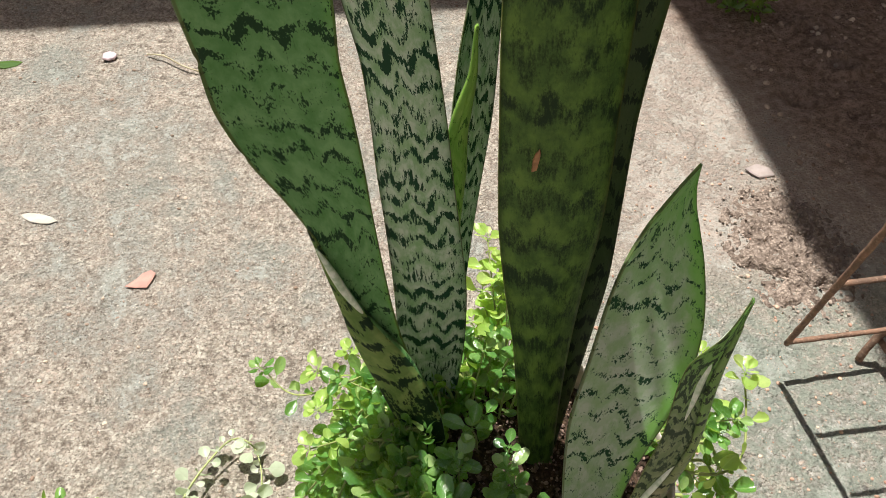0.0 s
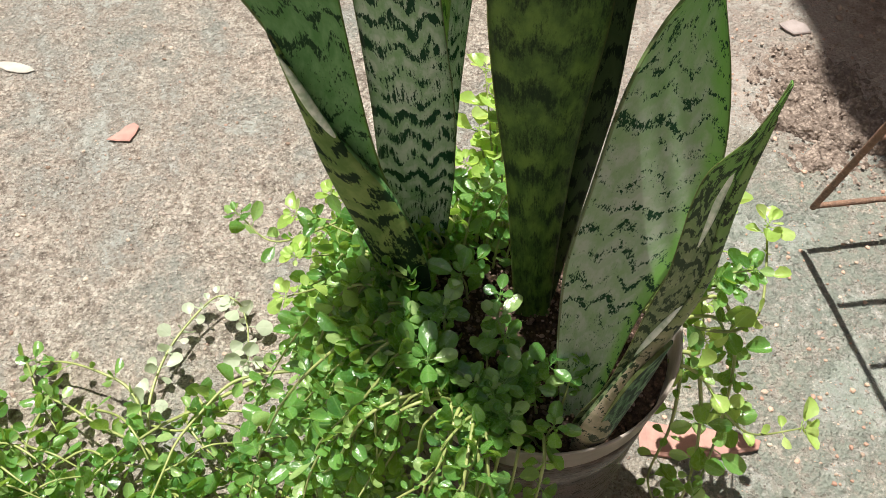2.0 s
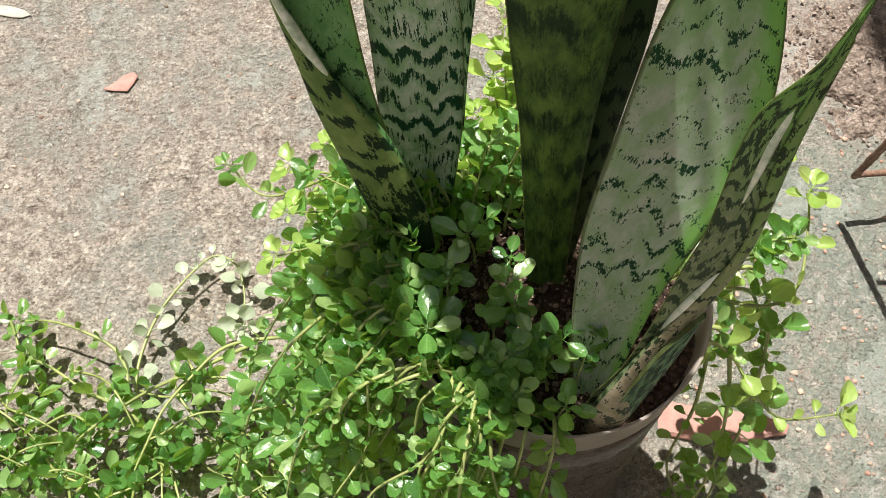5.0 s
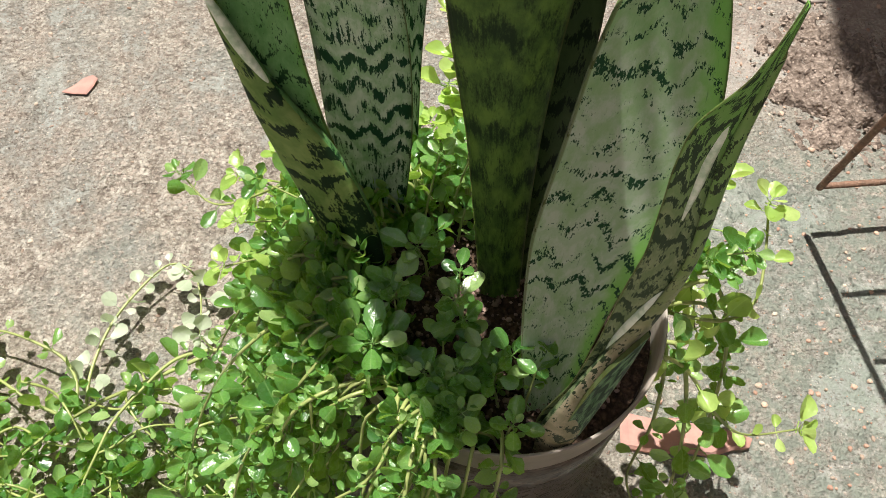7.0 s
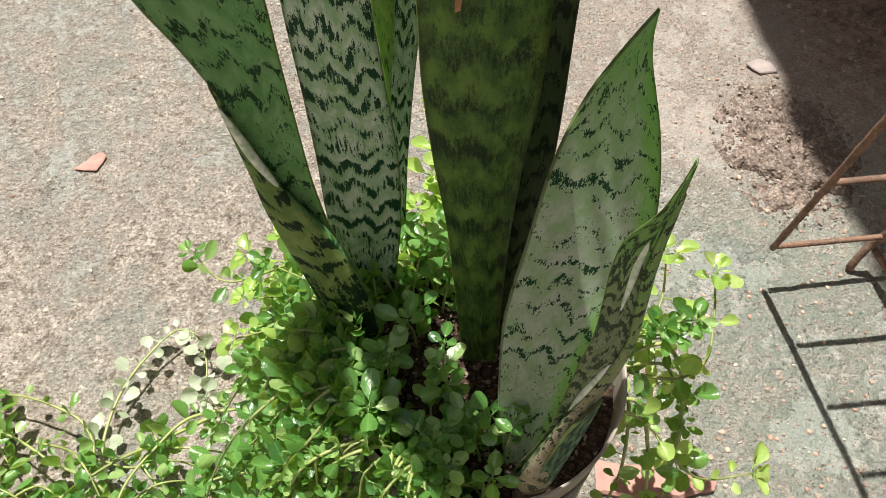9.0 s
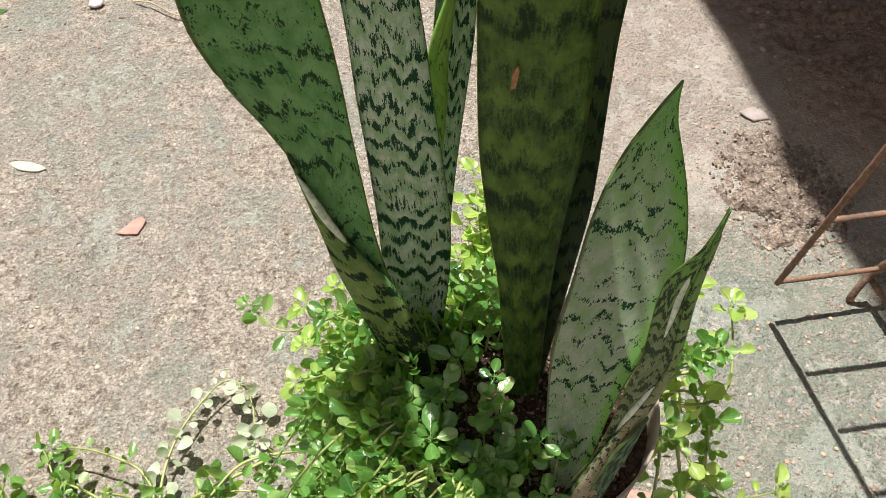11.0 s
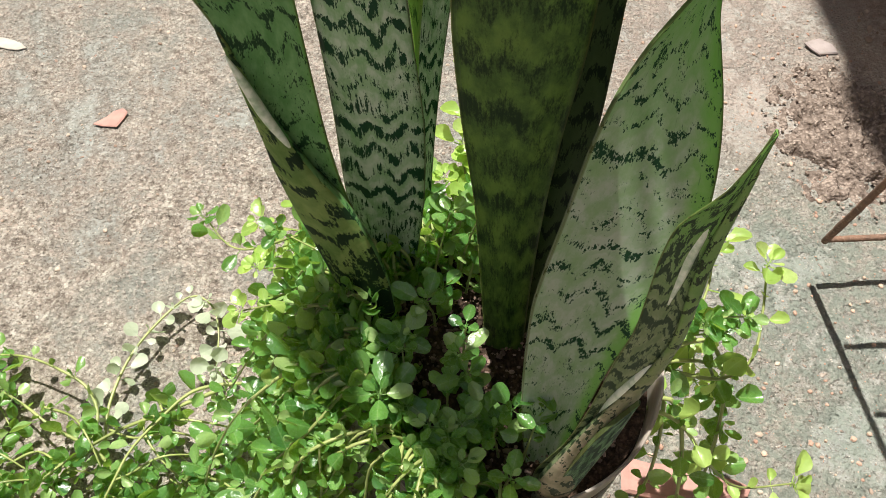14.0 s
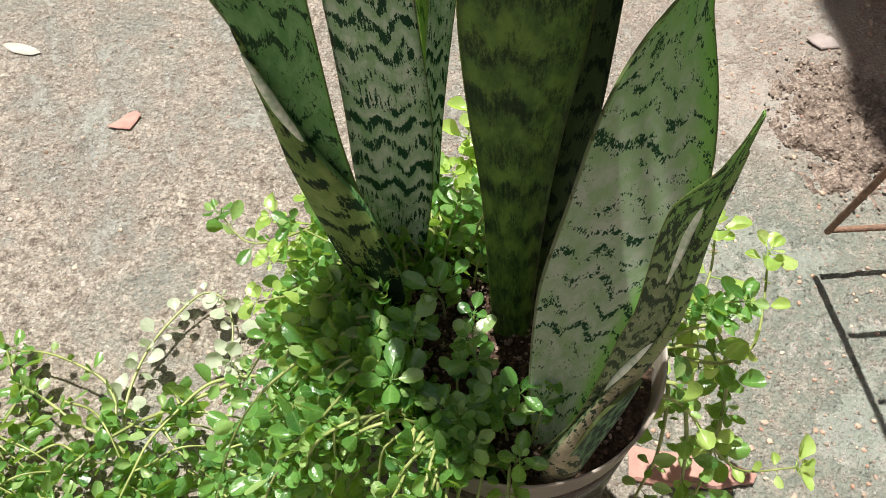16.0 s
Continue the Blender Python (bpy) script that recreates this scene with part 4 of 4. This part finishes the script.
def spilling_stems():
    """Stems that rise from the soil, bend over the rim and hang down to the ground."""
    rng = random.Random(31)
    for i in range(88):
        a = radians(rng.uniform(122, 250))
        c, s = math.cos(a), math.sin(a)
        lift = rng.uniform(-0.010, 0.008)
        reach = rng.uniform(0.0, 0.05)
        drop = rng.uniform(0.02, 0.18)
        if a > radians(188):
            lift, reach, drop = lift * 0.5 + 0.004, reach * 0.7, drop * 0.5
        side = rng.uniform(-0.04, 0.04)
        pts = []
        for r, z in ((0.062, -0.014), (0.075, 0.008 + lift), (0.086 + reach * 0.5, 0.002 + lift * 0.7), (0.093 + reach, -0.02 - drop * 0.4), (0.098 + reach * 1.4, -0.02 - drop)):
            k = (r - 0.062) / 0.04
            j = 0.006 * k
            pts.append((POT_X + r * c - side * s * k + rng.uniform(-j, j), POT_Y + r * s + side * c * k + rng.uniform(-j, j), max(POT_Z + z + rng.uniform(-j, j), 0.015)))
        build_vine(pts, rng.uniform(0.0062, 0.0098), rng.uniform(0.0080, 0.0115), 300 + i, SPILL, 0.8, 0.0011)
    for i, (w, drop) in enumerate(((256, 0.05), (262, 0.03), (271, 0.06))):
        c, s = math.cos(radians(w)), math.sin(radians(w))
        pts = [(POT_X + r * c, POT_Y + r * s, POT_Z + z) for r, z in ((0.055, -0.018), (0.070, 0.004), (0.082, 0.004), (0.088, -drop * 0.5), (0.090, -drop))]
        build_vine(pts, 0.0078, 0.016, 420 + i, SPILL, 0.6, 0.0012)


def pot_sprigs():
    """Upright sprigs that grow in the soil itself."""
    rng = random.Random(63)
    beds = [(0.093, 0.338, 0.01, 0.070, 3, 0.016), (0.040, 0.325, -0.07, 0.015, 4, 0.014), (0.080, 0.297, 0.0, 0.030, 3, 0.018), (0.102, 0.258, 0.0, 0.028, 3, 0.013), (0.068, 0.250, -0.02, 0.026, 7, 0.018),
            (0.100, 0.225, -0.01, 0.018, 6, 0.016), (0.178, 0.300, 0.05, 0.02, 6, 0.008), (0.116, 0.236, 0.0, 0.016, 6, 0.010), (0.112, 0.212, -0.01, 0.020, 4, 0.010), (0.086, 0.322, 0.0, 0.022, 3, 0.010)]
    for b, (x, y, lean, tall, count, spread) in enumerate(beds):
        for i in range(count):
            px, py = x + rng.uniform(-spread, spread), y + rng.uniform(-spread, spread)
            h = tall * rng.uniform(0.4, 1.1)
            lx, ly = lean * rng.uniform(0.2, 0.9) + rng.uniform(-0.012, 0.012), rng.uniform(-0.012, 0.02)
            pts = [(px, py, POT_Z - 0.022), (px + lx * 0.3, py + ly * 0.3, POT_Z - 0.02 + (h + 0.02) * 0.5), (px + lx, py + ly, POT_Z + h)]
            build_vine(pts, rng.uniform(0.0062, 0.0096), 0.014, 600 + b * 40 + i, POTTED, 0.35, 0.0009)


ground_runners()
spilling_stems()
pot_sprigs()

bud = new("flower_bud")
bud.location = (0.058, 0.325, 0.205)
v, f = tube([p - bud.location for p in spline([(0.058, 0.325, 0.205), (0.060, 0.330, 0.202), (0.064, 0.337, 0.196), (0.065, 0.340, 0.190)], 0.003)], 0.0009, 6)
part("stem", mesh_of("bud_stem", v, f, STEM), bud)
v, f = lathe([(0.0002, -0.0030), (0.0018, -0.0026), (0.0028, -0.0010), (0.0029, 0.0006), (0.0020, 0.0024), (0.0009, 0.0034), (0.0002, 0.0036)], 16)
part("bud", mesh_of("bud", v, f, HERB_PALE), bud, m=Matrix.Translation(Vector((0.065, 0.340, 0.1875)) - bud.location))
tagged(bud, "small pale green flower bud on a bent stalk", "flower bud")

# a weed in the shaded earth
WEED_LEAVES = [herb_leaf(40 + i, c, 1.5, WEED) for i, c in enumerate((0.4, -0.5, 0.8))]
for k in range(5):
    w = 1.3 * k
    build_vine([(0.474, 1.135, 0.0), (0.474 + 0.012 * math.cos(w), 1.135 + 0.012 * math.sin(w), 0.014), (0.474 + 0.034 * math.cos(w), 1.135 + 0.030 * math.sin(w), 0.018)], 0.013, 0.009, 900 + k, "low green weed growing in shaded earth", 0.5, 0.0010, leaves=WEED_LEAVES)


# ---------------------------------------------------------------- iron stand
def rod(name, points, radius, parent, seed):
    line = [p - parent.location for p in spline(points, 0.006)]
    v, f = tube(line, radius, 8, 0.10, random.Random(seed))
    return part(name, mesh_of("iron_rod", v, f, RUST), parent)


stand = new("iron_stand")
stand.location = (0.37, 0.497, 0.0)
P0, RISE, ACROSS = Vector((0.370, 0.497, 0.049)), Vector((-0.0066, -0.0272, 0.117)), Vector((0.21, 0.042, 0.0))
rod("rail", [P0, P0 + RISE * 2, P0 + RISE * 4.4], 0.0030, stand, 1)
rod("rail", [P0 + ACROSS, P0 + ACROSS + RISE * 2, P0 + ACROSS + RISE * 4.4], 0.0030, stand, 2)
for k in range(5):
    a = P0 + RISE * k + Vector((0.004, 0.002, 0))
    rod("rung", [a, a + ACROSS * 0.5, a + ACROSS], 0.0027, stand, 10 + k)
FOOT = Vector((0.460, 0.514, 0.004))
rod("leg", [FOOT, FOOT + Vector((0.004, 0.004, 0.02)), FOOT + Vector((0.012, 0.004, 0.05)), FOOT + RISE * 1.2 + Vector((0.02, 0, 0)), FOOT + RISE * 3 + Vector((0.03, 0, 0))], 0.0036, stand, 30)
rod("brace", [FOOT + Vector((0.012, 0.008, 0.025)), FOOT + Vector((0.035, -0.04, 0.015)), FOOT + Vector((0.075, -0.12, 0.006))], 0.0030, stand, 31)
tagged(stand, "rusty welded iron rod stand with rungs on concrete", "metal stand")


# ---------------------------------------------------------------- things on the ground
def flake(name, outline, place, thick, material, label, category, tilt=(0, 0, 0)):
    """A flat broken piece with a worn edge."""
    n = len(outline)
    verts = [(x, y, 0) for x, y in outline] + [(x * 1.02, y * 1.02, thick * 0.6) for x, y in outline] + [(x * 0.9, y * 0.9, thick) for x, y in outline]
    faces = [tuple(range(n))[::-1], tuple(2 * n + k for k in range(n))]
    for lay in (0, n):
        faces += [(lay + k, lay + (k + 1) % n, lay + n + (k + 1) % n, lay + n + k) for k in range(n)]
    ob = new(name, mesh_of(name, verts, faces, material, False))
    ob.matrix_basis = pose(*place, *tilt)
    return tagged(ob, label, category)


flake("brick_chip", [(-0.014, -0.009), (-0.004, -0.010), (0.008, -0.009), (0.011, 0.001), (0.012, 0.010), (0.006, 0.014), (-0.001, 0.009), (-0.005, 0.001)], (-0.258, 0.576, 0.0), 0.0016, BRICK, "small red brick chip lying on concrete", "brick chip")
flake("stone_chip", [(-0.017, 0.005), (-0.012, -0.003), (-0.005, -0.010), (0.006, -0.009), (0.016, -0.008), (0.015, 0.000), (0.013, 0.005), (0.001, 0.012), (-0.008, 0.009)], (0.425, 0.784, 0.001), 0.0025, CHIP, "pale flat stone chip lying on concrete", "stone chip", (4, 3, 10))
flake("pale_petal", [(-0.021, 0.002), (-0.015, -0.003), (-0.006, -0.006), (0.005, -0.0065), (0.014, -0.005), (0.021, 0.0), (0.013, 0.004), (0.004, 0.006), (-0.008, 0.0065), (-0.016, 0.005)], (-0.391, 0.655, 0.001), 0.0012, PETAL, "pale dry petal fallen on concrete", "petal", (3, 0, -6))
flake("pale_petal", [(-0.009, -0.004), (-0.002, -0.008), (0.006, -0.006), (0.010, 0.001), (0.006, 0.007), (0.0, 0.009), (-0.007, 0.006)], (-0.403, 0.952, 0.002), 0.003, PINK, "crumpled pinkish petal fallen on concrete", "petal", (5, 4, 20))
flake("red_brick", [(-0.045, -0.012), (-0.02, -0.014), (0.0, -0.011), (0.018, -0.012), (0.034, -0.006), (0.044, -0.004), (0.047, 0.003), (0.036, 0.007), (0.020, 0.008), (-0.005, 0.013), (-0.025, 0.011), (-0.045, 0.014)], (0.262, 0.299, 0.0), 0.006, BRICK, "worn red brick piece lying beside the pot", "brick")
flake("leaf_scrap", [(-0.016, -0.004), (-0.004, -0.008), (0.010, -0.005), (0.017, 0.003), (0.004, 0.007), (-0.010, 0.006)], (-0.528, 0.927, 0.001), 0.0012, WEED, "fallen scrap of green leaf on concrete", "leaf", (4, 3, 15))
tw, tf = tube(spline([(-0.355, 0.960, 0.003), (-0.33, 0.952, 0.008), (-0.30, 0.934, 0.006), (-0.27, 0.925, 0.003)], 0.01), 0.0011, 5)
tagged(new("dry_twig", mesh_of("dry_twig", tw, tf, DRY)), "thin dry twig lying on concrete", "twig")


def build_mud():
    """A low broken crust of dried mud."""
    nx, ny = 90, 110
    verts, faces = [], []
    for j in range(ny):
        for i in range(nx):
            x, y = (i / (nx - 1) - 0.5) * 0.15, (j / (ny - 1) - 0.5) * 0.20
            d = math.hypot(x / 0.062, y / 0.085) + 0.42 * noise.noise(Vector((x * 32, y * 32, 2))) + 0.2 * noise.noise(Vector((x * 90, y * 90, 2)))
            h = 0.0045 * min(max((1.0 - d) * 3.0, -1.0), 1.0)
            h += 0.006 * math.exp(-((y + 0.046 + 0.25 * x) / 0.009) ** 2) * (1 if d < 1.05 else 0)
            h += (0.006 * noise.noise(Vector((x * 70, y * 70, 6))) + 0.006 * noise.noise(Vector((x * 170, y * 170, 8))) - 0.004 * abs(noise.noise(Vector((x * 110, y * 110, 14))))) * (1 if d < 1.1 else 0.2)
            crack = abs(y + 0.052 + 0.25 * x + 0.010 * noise.noise(Vector((x * 60, 0, 0))))
            if crack < 0.0035 and abs(x) < 0.05:
                h -= 0.008
            verts.append((x, y, h))
    for j in range(ny - 1):
        for i in range(nx - 1):
            faces.append((j * nx + i, j * nx + i + 1, (j + 1) * nx + i + 1, (j + 1) * nx + i))
    ob = new("mud_crust", mesh_of("mud_crust", verts, faces, MUD))
    ob.location = (0.432, 0.666, 0.0)
    tagged(ob, "crumbled crust of dried mud on the concrete", "mud", kind="stuff")


build_mud()

rng = random.Random(21)
spots = []
for _ in range(6500):
    x, y = rng.uniform(-0.75, 0.85), rng.uniform(0.10, 1.35)
    if noise.noise(Vector((x * 7, y * 7, 12))) < rng.uniform(-0.5, 0.35):
        continue
    s = 0.0006 + 0.0021 * rng.random() ** 4
    spots.append((x, y, ground_height(x, y) - 0.001 + s * 0.25, s))
for _ in range(500):
    x, y = rng.uniform(0.45, 0.9), rng.uniform(0.8, 1.35)
    s = 0.001 + 0.005 * rng.random() ** 2
    spots.append((x, y, ground_height(x, y) + s * 0.2, s))
lumps("gravel", spots, PEBBLE, "loose grit and pebbles scattered over the yard", "gravel", 8)
rng = random.Random(34)
spots = []
for _ in range(1300):
    x, y = rng.gauss(0.40, 0.13), rng.uniform(0.12, 0.85)
    s = 0.0006 + 0.0022 * rng.random() ** 4
    spots.append((x, y, ground_height(x, y) - 0.001 + s * 0.3, s))
lumps("reddish_pebbles", spots, REDDISH, "small reddish pebbles scattered on grey concrete", "pebbles", 44)
rng = random.Random(9)
spots = []
for _ in range(600):
    w, r = rng.uniform(0, 6.283), 1.2 * math.sqrt(rng.random())
    x, y = 0.432 + 0.066 * r * math.cos(w), 0.668 + 0.092 * r * math.sin(w)
    s = 0.0006 + 0.0020 * rng.random() ** 2.5
    spots.append((x, y, 0.0005 + 0.004 * max(0.0, 1 - r) + s * 0.3, s))
lumps("mud_clods", spots, CLOD, "loose clods on the crust of dried mud", "mud", 19)
